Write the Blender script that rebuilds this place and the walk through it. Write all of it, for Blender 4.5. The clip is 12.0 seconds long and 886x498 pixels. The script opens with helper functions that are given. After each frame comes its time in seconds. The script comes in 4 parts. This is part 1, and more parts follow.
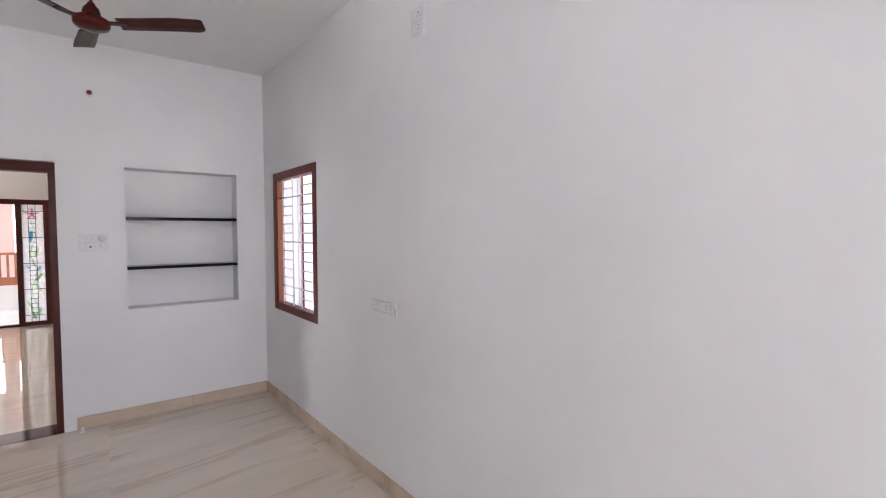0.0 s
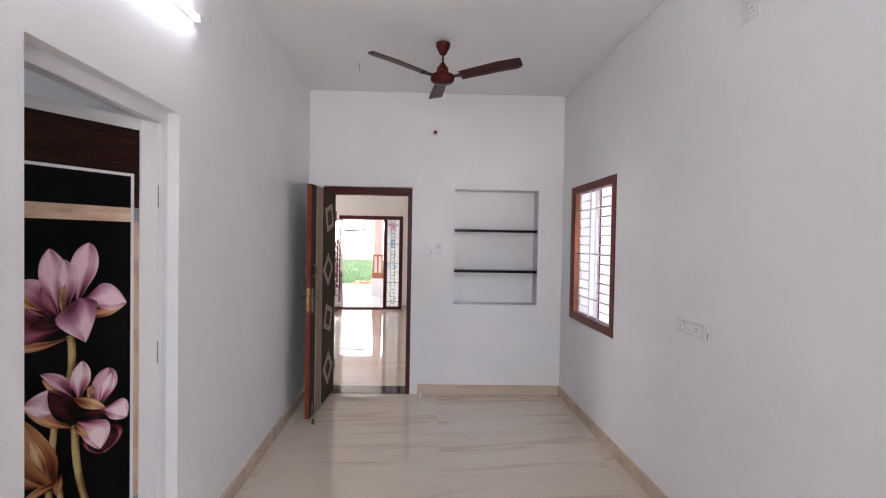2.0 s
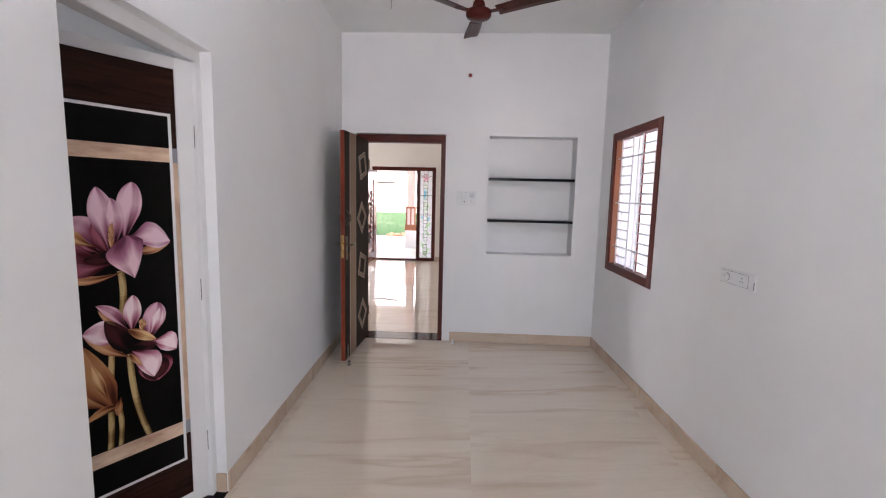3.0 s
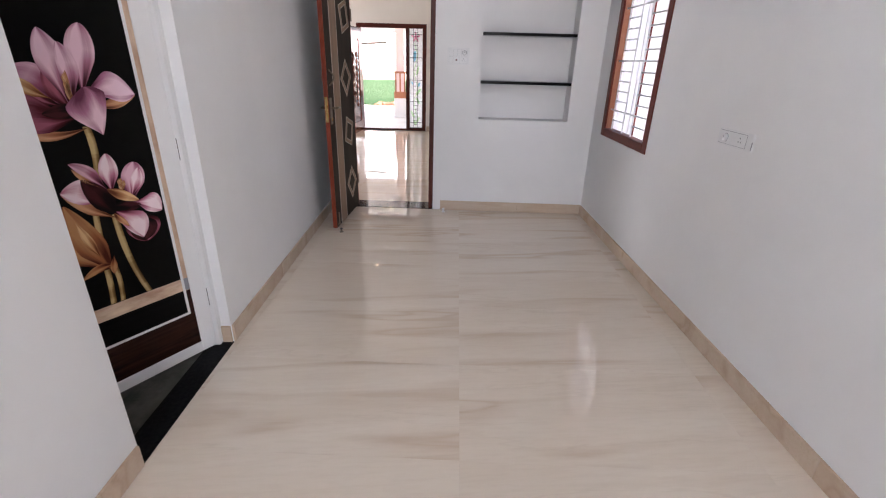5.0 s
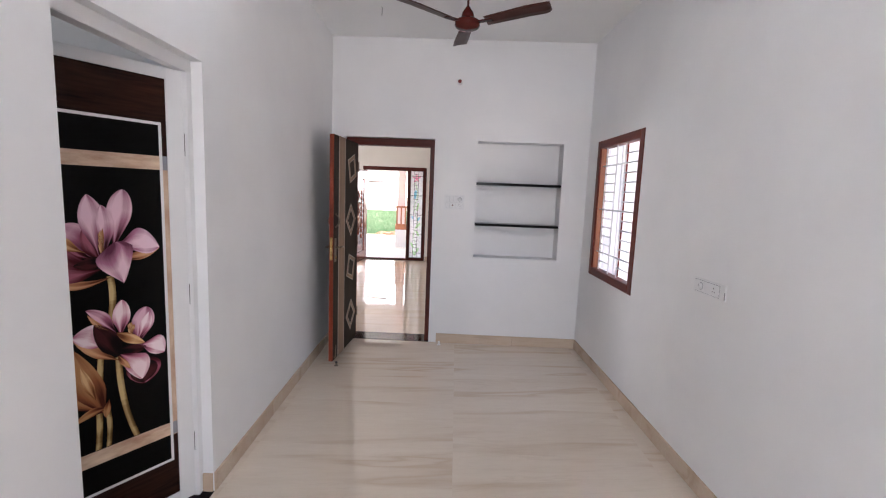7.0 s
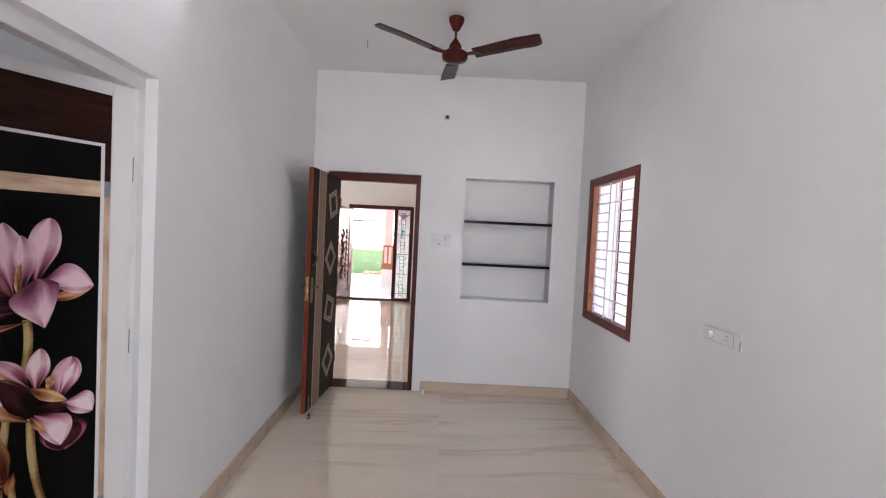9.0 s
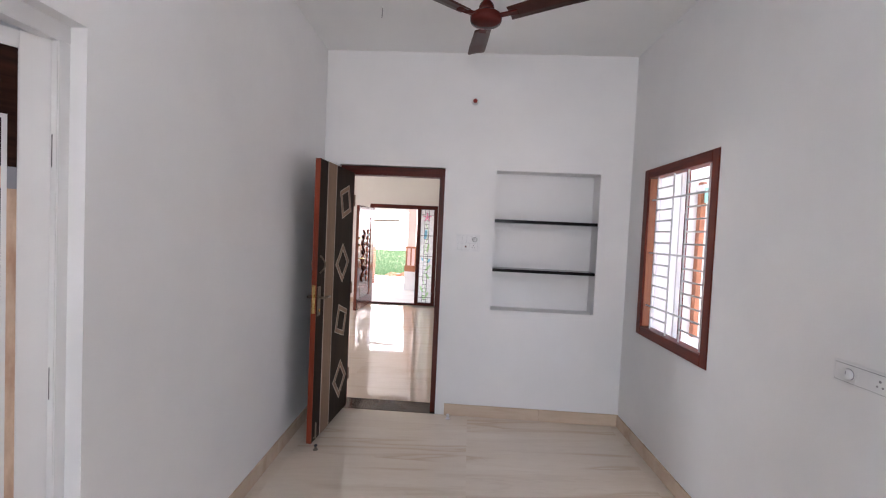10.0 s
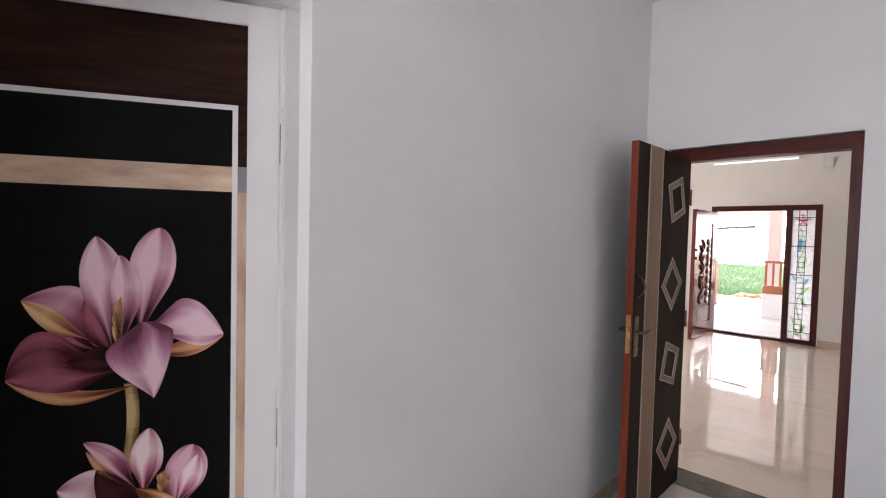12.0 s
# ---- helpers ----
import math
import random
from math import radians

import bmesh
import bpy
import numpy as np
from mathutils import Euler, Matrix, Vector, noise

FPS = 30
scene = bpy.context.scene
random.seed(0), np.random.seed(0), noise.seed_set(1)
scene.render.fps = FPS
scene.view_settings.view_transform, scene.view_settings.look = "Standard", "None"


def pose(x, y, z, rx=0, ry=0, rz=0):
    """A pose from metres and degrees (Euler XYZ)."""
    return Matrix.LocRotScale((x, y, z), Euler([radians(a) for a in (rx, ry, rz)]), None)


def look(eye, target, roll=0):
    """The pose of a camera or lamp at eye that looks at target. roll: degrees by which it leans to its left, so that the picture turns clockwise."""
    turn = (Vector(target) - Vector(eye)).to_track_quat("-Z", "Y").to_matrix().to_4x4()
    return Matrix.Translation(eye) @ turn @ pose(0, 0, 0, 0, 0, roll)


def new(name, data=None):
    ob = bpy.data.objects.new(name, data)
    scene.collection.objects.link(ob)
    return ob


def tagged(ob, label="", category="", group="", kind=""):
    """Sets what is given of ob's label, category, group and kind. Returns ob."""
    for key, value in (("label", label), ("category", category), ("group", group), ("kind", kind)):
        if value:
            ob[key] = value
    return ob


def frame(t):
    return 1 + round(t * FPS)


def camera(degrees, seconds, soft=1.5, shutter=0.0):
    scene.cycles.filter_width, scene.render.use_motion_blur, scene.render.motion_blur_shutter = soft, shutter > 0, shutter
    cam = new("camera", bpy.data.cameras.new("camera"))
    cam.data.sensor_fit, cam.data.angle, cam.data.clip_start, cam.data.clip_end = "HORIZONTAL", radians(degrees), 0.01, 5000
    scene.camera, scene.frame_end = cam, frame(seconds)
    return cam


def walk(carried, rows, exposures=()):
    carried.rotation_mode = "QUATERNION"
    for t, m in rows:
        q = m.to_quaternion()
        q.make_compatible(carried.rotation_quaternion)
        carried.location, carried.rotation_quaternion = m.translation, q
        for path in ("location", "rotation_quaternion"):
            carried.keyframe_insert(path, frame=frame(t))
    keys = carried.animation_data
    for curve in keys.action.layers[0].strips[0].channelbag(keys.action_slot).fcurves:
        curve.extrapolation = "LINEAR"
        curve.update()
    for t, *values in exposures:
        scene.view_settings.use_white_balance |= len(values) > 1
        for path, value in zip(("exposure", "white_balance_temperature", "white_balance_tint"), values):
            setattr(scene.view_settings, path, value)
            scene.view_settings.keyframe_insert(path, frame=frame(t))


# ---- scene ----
cam = camera(89.4, 12.0, 1.15)
PATH = [
    (0, (0.322, 0.161, 1.575), (1.527, 1.755, 1.493), -0.1),
    (0.5, (0.275, 0.148, 1.568), (1.088, 1.974, 1.512), 0.1),
    (1, (0.241, 0.14, 1.567), (0.726, 2.08, 1.533), 0.4),
    (1.5, (0.236, 0.139, 1.575), (0.467, 2.125, 1.545), 0.7),
    (2, (0.233, 0.136, 1.574), (0.285, 2.135, 1.536), 1.0),
    (2.5, (0.235, 0.139, 1.558), (0.184, 2.136, 1.464), 1.2),
    (3, (0.231, 0.166, 1.521), (0.142, 2.149, 1.277), 1.3),
    (3.5, (0.235, 0.19, 1.478), (0.151, 2.142, 1.05), 1.4),
    (3.7, (0.226, 0.203, 1.461), (0.154, 2.141, 0.973), 1.3),
    (5.3, (0.254, 0.188, 1.449), (0.217, 2.024, 0.656), 1.6),
    (5.5, (0.255, 0.186, 1.468), (0.217, 2.034, 0.703), 1.6),
    (6, (0.25, 0.156, 1.532), (0.212, 2.06, 0.918), 1.8),
    (6.5, (0.252, 0.127, 1.561), (0.209, 2.082, 1.145), 2.0),
    (7, (0.266, 0.107, 1.58), (0.217, 2.091, 1.328), 2.2),
    (7.2, (0.269, 0.133, 1.573), (0.225, 2.122, 1.369), 2.5),
    (9, (0.284, 0.352, 1.554), (0.28, 2.351, 1.484), 2.8),
    (9.5, (0.251, 0.601, 1.562), (0.229, 2.599, 1.489), 2.7),
    (10, (0.258, 0.904, 1.561), (0.144, 2.899, 1.487), 2.6),
    (10.5, (0.212, 1.156, 1.559), (-0.069, 3.135, 1.492), 2.5),
    (11, (0.127, 1.396, 1.553), (-0.42, 3.319, 1.502), 2.2),
    (11.5, (0.047, 1.538, 1.55), (-0.889, 3.304, 1.503), 1.8),
    (12, (0.057, 1.649, 1.544), (-1.314, 3.104, 1.473), 1.4),
]
# the clip's camera darkens as it turns towards the bright opening
EXPOSURES = [(0.0, 2.06), (0.5, 2.00), (1.0, 2.01), (1.5, 2.05), (2.5, 2.11), (5.5, 2.15), (9.0, 2.14), (10.0, 2.08), (11.0, 2.04), (12.0, 2.13)]
walk(cam, [(t, look(e, g, r)) for t, e, g, r in PATH], EXPOSURES)

# ---- world and light ----
scene.view_settings.use_white_balance = True
scene.view_settings.white_balance_temperature, scene.view_settings.white_balance_tint = 6200, 16
SUN_ELEV, SUN_TURN = radians(58), radians(205)
world = bpy.data.worlds.new("world")
scene.world = world
world.use_nodes = True
wn = world.node_tree
sky = wn.nodes.new("ShaderNodeTexSky")
sky.sky_type = "NISHITA"
sky.sun_disc = False
sky.sun_elevation, sky.sun_rotation = SUN_ELEV, SUN_TURN
sky.dust_density = 4.0
bg = wn.nodes["Background"]
bg.inputs["Strength"].default_value = 0.15
wn.links.new(sky.outputs["Color"], bg.inputs["Color"])

sun = new("sun", bpy.data.lights.new("sun", "SUN"))
sun.data.energy, sun.data.angle, sun.data.color = 4.0, radians(3), (1.0, 0.96, 0.9)
sun.matrix_world = look((0, 0, 0), (math.sin(SUN_TURN) * -math.cos(SUN_ELEV), -math.cos(SUN_TURN) * math.cos(SUN_ELEV), -math.sin(SUN_ELEV)))


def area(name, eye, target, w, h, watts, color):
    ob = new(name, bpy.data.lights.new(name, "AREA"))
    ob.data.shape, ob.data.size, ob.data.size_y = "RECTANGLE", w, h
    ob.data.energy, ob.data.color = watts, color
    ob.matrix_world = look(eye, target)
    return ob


# fill daylight in assumed openings out of view, added to brighten the rooms
# bathroom vent is assumed, added to light the wall above the door
area("unseen_bath_vent_fill", (-3.0, 1.3, 2.3), (-1.2, 1.5, 1.6), 0.55, 0.4, 1.0, (0.9, 0.97, 1.0))
# south window is unseen; its lamp tilts up to lift the ceiling
area("unseen_south_window_fill", (0.6, -3.9, 1.6), (0.5, -1.0, 3.6), 1.5, 1.35, 21.0, (0.93, 0.97, 1.0))
# west hall window is assumed, added to brighten the hall walls
area("unseen_hall_window_fill", (-4.5, 7.6, 1.6), (-1.0, 7.6, 1.2), 1.3, 1.2, 20, (1.0, 0.985, 0.965))
TUBE, TUBE_HALL, BULB = 12.0, 0.24, 9.0


# ---- materials ----
def material(name, rough=0.5, metal=0.0, spec=0.5):
    m = bpy.data.materials.new(name)
    m.use_nodes = True
    b = m.node_tree.nodes["Principled BSDF"]
    b.inputs["Roughness"].default_value, b.inputs["Metallic"].default_value = rough, metal
    b.inputs["Specular IOR Level"].default_value = spec
    return m, m.node_tree, b


def node(t, kind, **inputs):
    n = t.nodes.new(kind)
    for k, v in inputs.items():
        n.inputs[k.replace("_", " ")].default_value = v
    return n


def ramp(t, fac, stops):
    r = t.nodes.new("ShaderNodeValToRGB")
    els = r.color_ramp.elements
    while len(els) < len(stops):
        els.new(0.5)
    for e, (p, c) in zip(els, stops):
        e.position, e.color = p, (*c, 1)
    t.links.new(fac, r.inputs["Fac"])
    return r


def coords(t, scale=(1, 1, 1), turn=(0, 0, 0), source="Object", shift=False):
    tc = t.nodes.new("ShaderNodeTexCoord")
    mp = t.nodes.new("ShaderNodeMapping")
    mp.inputs["Scale"].default_value, mp.inputs["Rotation"].default_value = scale, turn
    out = tc.outputs[source]
    if shift:
        info = t.nodes.new("ShaderNodeObjectInfo")
        mul = node(t, "ShaderNodeVectorMath")
        mul.operation = "MULTIPLY_ADD"
        mul.inputs[1].default_value = (37, 53, 71)
        t.links.new(info.outputs["Random"], mul.inputs[0])
        t.links.new(out, mul.inputs[2])
        out = mul.outputs[0]
    t.links.new(out, mp.inputs["Vector"])
    return mp.outputs["Vector"]


def bump(t, b, height, strength, dist):
    n = node(t, "ShaderNodeBump", Strength=strength, Distance=dist)
    t.links.new(height, n.inputs["Height"])
    t.links.new(n.outputs["Normal"], b.inputs["Normal"])


def noisy(name, lo, hi, scale=4, rough=0.6, metal=0.0, grain=60, relief=0.1, depth=0.002, stretch=(1, 1, 1), spec=0.5, detail=4, shift=False):
    """A surface that varies between two colours, with fine relief."""
    m, t, b = material(name, rough, metal, spec)
    v = coords(t, stretch, shift=shift)
    n = node(t, "ShaderNodeTexNoise", Scale=scale, Detail=detail, Roughness=0.6)
    t.links.new(v, n.inputs["Vector"])
    r = ramp(t, n.outputs["Fac"], [(0.3, lo), (0.7, hi)])
    t.links.new(r.outputs["Color"], b.inputs["Base Color"])
    g = node(t, "ShaderNodeTexNoise", Scale=grain, Detail=3)
    t.links.new(v, g.inputs["Vector"])
    bump(t, b, g.outputs["Fac"], relief, depth)
    rr = t.nodes.new("ShaderNodeMapRange")
    rr.inputs["To Min"].default_value, rr.inputs["To Max"].default_value = max(rough - 0.06, 0.01), min(rough + 0.08, 1)
    t.links.new(n.outputs["Fac"], rr.inputs["Value"])
    t.links.new(rr.outputs["Result"], b.inputs["Roughness"])
    return m


def wood(name, lo, hi, rough=0.35, along="z", scale=6.0, spec=0.5):
    st = {"x": (0.08, 1, 1), "y": (1, 0.08, 1), "z": (1, 1, 0.08)}[along]
    m, t, b = material(name, rough, 0, spec)
    v = coords(t, st)
    big = node(t, "ShaderNodeTexNoise", Scale=scale * 3, Detail=6, Distortion=1.5)
    fine = node(t, "ShaderNodeTexNoise", Scale=scale * 22, Detail=3)
    t.links.new(v, big.inputs["Vector"])
    t.links.new(v, fine.inputs["Vector"])
    mix = node(t, "ShaderNodeMix")
    mix.inputs["Factor"].default_value = 0.4
    t.links.new(big.outputs["Fac"], mix.inputs["A"])
    t.links.new(fine.outputs["Fac"], mix.inputs["B"])
    mid = tuple((p + q) / 2 for p, q in zip(lo, hi))
    r = ramp(t, mix.outputs["Result"], [(0.35, lo), (0.5, mid), (0.66, hi)])
    t.links.new(r.outputs["Color"], b.inputs["Base Color"])
    bump(t, b, fine.outputs["Fac"], 0.12, 0.001)
    return m


def emitter(name, color, strength):
    m, t, b = material(name)
    b.inputs["Base Color"].default_value = (*color, 1)
    b.inputs["Emission Color"].default_value = (*color, 1)
    b.inputs["Emission Strength"].default_value = strength
    return m


def polished_tile(name, base, pale, streak, rough=0.06, spec=0.6):
    """Polished vitrified tile: cloudy ground, long soft streaks with a crisp edge and hairline veins, different on every tile."""
    m, t, b = material(name, rough, 0, spec)
    long_way = node(t, "ShaderNodeMapping")
    long_way.inputs["Scale"].default_value = (0.75, 6.2, 6.2)
    t.links.new(coords(t, turn=(0, 0, radians(-6)), shift=True), long_way.inputs["Vector"])
    v = long_way.outputs["Vector"]
    cloud = node(t, "ShaderNodeTexNoise", Scale=0.8, Detail=4, Roughness=0.55, Distortion=0.5)
    long = node(t, "ShaderNodeTexNoise", Scale=1.0, Detail=2.5, Roughness=0.4, Distortion=0.5)
    fine = node(t, "ShaderNodeTexNoise", Scale=9.0, Detail=5, Roughness=0.65)
    hair = node(t, "ShaderNodeTexNoise", Scale=0.62, Detail=5, Roughness=0.55, Distortion=0.6)
    for n in (cloud, long, fine, hair):
        t.links.new(v, n.inputs["Vector"])
    ground = ramp(t, cloud.outputs["Fac"], [(0.34, base), (0.66, pale)])
    patch = ramp(t, long.outputs["Fac"], [(0.55, (0, 0, 0)), (0.61, (0.4, 0.4, 0.4)), (0.66, (1, 1, 1)), (0.69, (0.35, 0.35, 0.35)), (0.76, (0, 0, 0))])
    line = ramp(t, hair.outputs["Fac"], [(0.55, (0, 0, 0)), (0.565, (1, 1, 1)), (0.57, (0, 0, 0))])
    grain = ramp(t, fine.outputs["Fac"], [(0.3, (0.955, 0.945, 0.935)), (0.55, (1, 1, 1))])

    def mixed(a, c, fac, amount, blend="MIX"):
        n = node(t, "ShaderNodeMix")
        n.data_type, n.blend_type = "RGBA", blend
        t.links.new(a, n.inputs["A"])
        if isinstance(c, tuple):
            n.inputs["B"].default_value = (*c, 1)
        else:
            t.links.new(c, n.inputs["B"])
        if fac is None:
            n.inputs["Factor"].default_value = amount
        else:
            k = node(t, "ShaderNodeMath")
            k.operation = "MULTIPLY"
            k.inputs[1].default_value = amount
            t.links.new(fac, k.inputs[0])
            t.links.new(k.outputs["Value"], n.inputs["Factor"])
        return n.outputs["Result"]

    c = mixed(ground.outputs["Color"], streak, patch.outputs["Color"], 0.62)
    c = mixed(c, tuple(k * 0.8 for k in streak), line.outputs["Color"], 0.14)
    c = mixed(c, grain.outputs["Color"], None, 1.0, "MULTIPLY")
    t.links.new(c, b.inputs["Base Color"])
    sm = node(t, "ShaderNodeTexNoise", Scale=0.9, Detail=2)
    t.links.new(v, sm.inputs["Vector"])
    rr = t.nodes.new("ShaderNodeMapRange")
    rr.inputs["To Min"].default_value, rr.inputs["To Max"].default_value = rough * 0.6, rough * 1.5
    t.links.new(sm.outputs["Fac"], rr.inputs["Value"])
    t.links.new(rr.outputs["Result"], b.inputs["Roughness"])
    return m


def petal_paint(name, dark, mid, light):
    """Printed petal: darker at its root, pale along its middle, fine veins lengthwise."""
    m, t, b = material(name, 0.4, 0, 0.12)
    tc = t.nodes.new("ShaderNodeTexCoord")
    sep = t.nodes.new("ShaderNodeSeparateXYZ")
    t.links.new(tc.outputs["UV"], sep.inputs["Vector"])
    mp = node(t, "ShaderNodeMapping")
    mp.inputs["Scale"].default_value = (1.1, 5, 1)
    info = t.nodes.new("ShaderNodeObjectInfo")
    own = node(t, "ShaderNodeVectorMath")
    own.operation = "MULTIPLY_ADD"
    own.inputs[1].default_value = (7, 13, 5)
    t.links.new(info.outputs["Random"], own.inputs[0])
    t.links.new(tc.outputs["UV"], own.inputs[2])
    t.links.new(own.outputs[0], mp.inputs["Vector"])
    veins = node(t, "ShaderNodeTexNoise", Scale=1.6, Detail=6, Roughness=0.6, Distortion=0.4)
    t.links.new(mp.outputs["Vector"], veins.inputs["Vector"])
    ridge = ramp(t, sep.outputs["Y"], [(0.0, (0.15, 0.15, 0.15)), (0.14, (0.35, 0.35, 0.35)), (0.34, (1, 1, 1)), (0.46, (0.75, 0.75, 0.75)), (0.60, (0.15, 0.15, 0.15)), (0.80, (0.05, 0.05, 0.05)), (0.94, (0.45, 0.45, 0.45)), (1.0, (0.30, 0.30, 0.30))])
    rise = ramp(t, sep.outputs["X"], [(0.06, (0, 0, 0)), (0.34, (0.42, 0.42, 0.42)), (0.66, (1, 1, 1)), (0.86, (0.85, 0.85, 0.85)), (1.0, (0.6, 0.6, 0.6))])

    def weigh(a, k, b=None):
        n = node(t, "ShaderNodeMath")
        n.operation = "MULTIPLY_ADD"
        n.inputs[1].default_value = k
        t.links.new(a, n.inputs[0])
        if b is None:
            n.inputs[2].default_value = 0.0
        else:
            t.links.new(b, n.inputs[2])
        return n.outputs["Value"]

    total = weigh(veins.outputs["Fac"], 0.30, weigh(ridge.outputs["Color"], 0.36, weigh(rise.outputs["Color"], 0.54)))
    r = ramp(t, total, [(0.33, dark), (0.56, mid), (0.84, light)])
    t.links.new(r.outputs["Color"], b.inputs["Base Color"])
    return m


WALL = noisy("white_wall_paint", (0.76, 0.755, 0.76), (0.82, 0.815, 0.815), 1.2, 0.55, grain=90, relief=0.12, depth=0.0015)
HALLWALL = noisy("cream_wall_paint", (0.74, 0.70, 0.65), (0.80, 0.76, 0.71), 1.2, 0.55, grain=90, relief=0.12, depth=0.0015)
CEIL = noisy("white_ceiling_paint", (0.82, 0.82, 0.815), (0.86, 0.86, 0.85), 1.5, 0.7, grain=70, relief=0.15, depth=0.002)
TILE = polished_tile("beige_marble_tile", (0.68, 0.58, 0.475), (0.72, 0.63, 0.53), (0.53, 0.40, 0.29), 0.008, 1.0)
HALLTILE = polished_tile("cream_marble_tile", (0.68, 0.585, 0.475), (0.71, 0.62, 0.52), (0.62, 0.515, 0.40), 0.022, 1.0)
SKIRT = polished_tile("skirting_marble", (0.57, 0.43, 0.32), (0.62, 0.50, 0.39), (0.46, 0.33, 0.23), 0.12)
GROUT = noisy("tile_grout", (0.52, 0.44, 0.36), (0.58, 0.50, 0.42), 8, 0.8)
GRANITE = noisy("black_granite", (0.006, 0.006, 0.007), (0.014, 0.013, 0.013), 60, 0.12, grain=200, relief=0.01, depth=0.0003, spec=0.06)
MARBLE_DARK = noisy("dark_brown_marble", (0.018, 0.013, 0.011), (0.11, 0.075, 0.055), 5, 0.08, relief=0.02, depth=0.0005, detail=8)
BATHFLOOR = noisy("grey_bathroom_tile", (0.030, 0.030, 0.026), (0.13, 0.12, 0.10), 7, 0.3, detail=9, spec=0.2)
MAHOG = wood("mahogany_frame", (0.085, 0.010, 0.005), (0.18, 0.025, 0.010), 0.4, spec=0.22)
MAHOGH = wood("mahogany_rail", (0.085, 0.010, 0.005), (0.18, 0.025, 0.010), 0.4, "y", spec=0.22)
MAHOGX = wood("mahogany_head", (0.05, 0.007, 0.004), (0.11, 0.016, 0.008), 0.4, "x", spec=0.18)
DOORFRAME = wood("dark_mahogany_door_frame", (0.048, 0.007, 0.004), (0.105, 0.015, 0.008), 0.35, spec=0.22)
MAINWOOD = wood("glossy_carved_wood", (0.10, 0.022, 0.014), (0.20, 0.055, 0.032), 0.16, spec=0.7)
EDGEWOOD = wood("red_edge_wood", (0.15, 0.022, 0.009), (0.25, 0.045, 0.018), 0.4, spec=0.3)
ORANGEWOOD = wood("pale_teak", (0.30, 0.10, 0.045), (0.43, 0.17, 0.08), 0.4)
DARKLAM = wood("dark_wenge_laminate", (0.010, 0.006, 0.004), (0.028, 0.016, 0.011), 0.4, spec=0.06)
TANLAM = wood("tan_laminate", (0.20, 0.115, 0.07), (0.30, 0.19, 0.12), 0.38, spec=0.35)
PALEINLAY = wood("pale_inlay", (0.40, 0.34, 0.28), (0.52, 0.45, 0.38), 0.3)
PRINTDARK = wood("printed_wenge", (0.012, 0.005, 0.004), (0.045, 0.018, 0.012), 0.35, "x", 4, 0.06)
PRINTBLACK = noisy("printed_black", (0.004, 0.004, 0.0035), (0.009, 0.008, 0.007), 3, 0.3, relief=0.02, depth=0.0003, spec=0.04)
PRINTOAK = noisy("printed_oak", (0.45, 0.26, 0.17), (0.80, 0.62, 0.46), 22, 0.3, relief=0.02, depth=0.0003, stretch=(0.3, 1, 1), detail=7)
PRINTOAKV = noisy("printed_oak_upright", (0.42, 0.25, 0.17), (0.74, 0.55, 0.41), 22, 0.3, relief=0.02, depth=0.0003, stretch=(1, 1, 0.3), detail=7)
PRINTGREY = noisy("printed_grey", (0.22, 0.22, 0.25), (0.28, 0.28, 0.31), 6, 0.3, relief=0.02)
PVC = noisy("white_pvc", (0.74, 0.73, 0.73), (0.79, 0.78, 0.78), 2, 0.3, relief=0.03, depth=0.0005)
PLASTIC = noisy("white_switch_plastic", (0.72, 0.72, 0.73), (0.77, 0.77, 0.78), 10, 0.3, relief=0.02, depth=0.0003)
GREYPLASTIC = noisy("grey_switch_mark", (0.25, 0.25, 0.25), (0.35, 0.35, 0.35), 10, 0.4, relief=0.02)
FANBROWN = noisy("brown_fan_enamel", (0.060, 0.008, 0.006), (0.092, 0.013, 0.009), 6, 0.25, relief=0.03, depth=0.0005, spec=0.16)
FANBLADE = noisy("brown_fan_blade", (0.050, 0.017, 0.012), (0.078, 0.028, 0.021), 6, 0.35, relief=0.03, depth=0.0005, spec=0.16)
REDPL = noisy("red_plastic", (0.14, 0.006, 0.006), (0.20, 0.010, 0.008), 10, 0.3, relief=0.02)
BRASS = noisy("brass", (0.62, 0.42, 0.16), (0.75, 0.54, 0.24), 10, 0.25, 1.0, relief=0.04, depth=0.0005)
STEEL = noisy("antique_steel", (0.16, 0.13, 0.10), (0.26, 0.22, 0.18), 12, 0.3, 1.0, relief=0.04, depth=0.0005)
GRILLWHITE = noisy("white_enamel_bar", (0.60, 0.60, 0.60), (0.68, 0.68, 0.68), 8, 0.35, relief=0.05, depth=0.0005)
IRON = noisy("black_iron", (0.02, 0.02, 0.022), (0.05, 0.05, 0.05), 12, 0.45, relief=0.08)
OUTWALL = noisy("white_outside_paint", (0.72, 0.71, 0.70), (0.80, 0.79, 0.78), 1.0, 0.8, relief=0.2)
TEALWALL = noisy("teal_outside_paint", (0.28, 0.52, 0.46), (0.34, 0.58, 0.52), 1.0, 0.8, relief=0.2)
PINKWALL = noisy("pink_outside_paint", (0.70, 0.55, 0.52), (0.76, 0.62, 0.58), 1.0, 0.8, relief=0.2)
PAVING = noisy("pale_concrete", (0.55, 0.53, 0.50), (0.68, 0.66, 0.63), 2.0, 0.85, relief=0.25, detail=7)
EARTH = noisy("pale_sandy_earth", (0.36, 0.29, 0.21), (0.50, 0.43, 0.34), 1.5, 0.95, relief=0.4, depth=0.01, detail=7)
BRICK = noisy("red_brick", (0.32, 0.11, 0.06), (0.48, 0.20, 0.12), 6, 0.85, relief=0.3, shift=True)
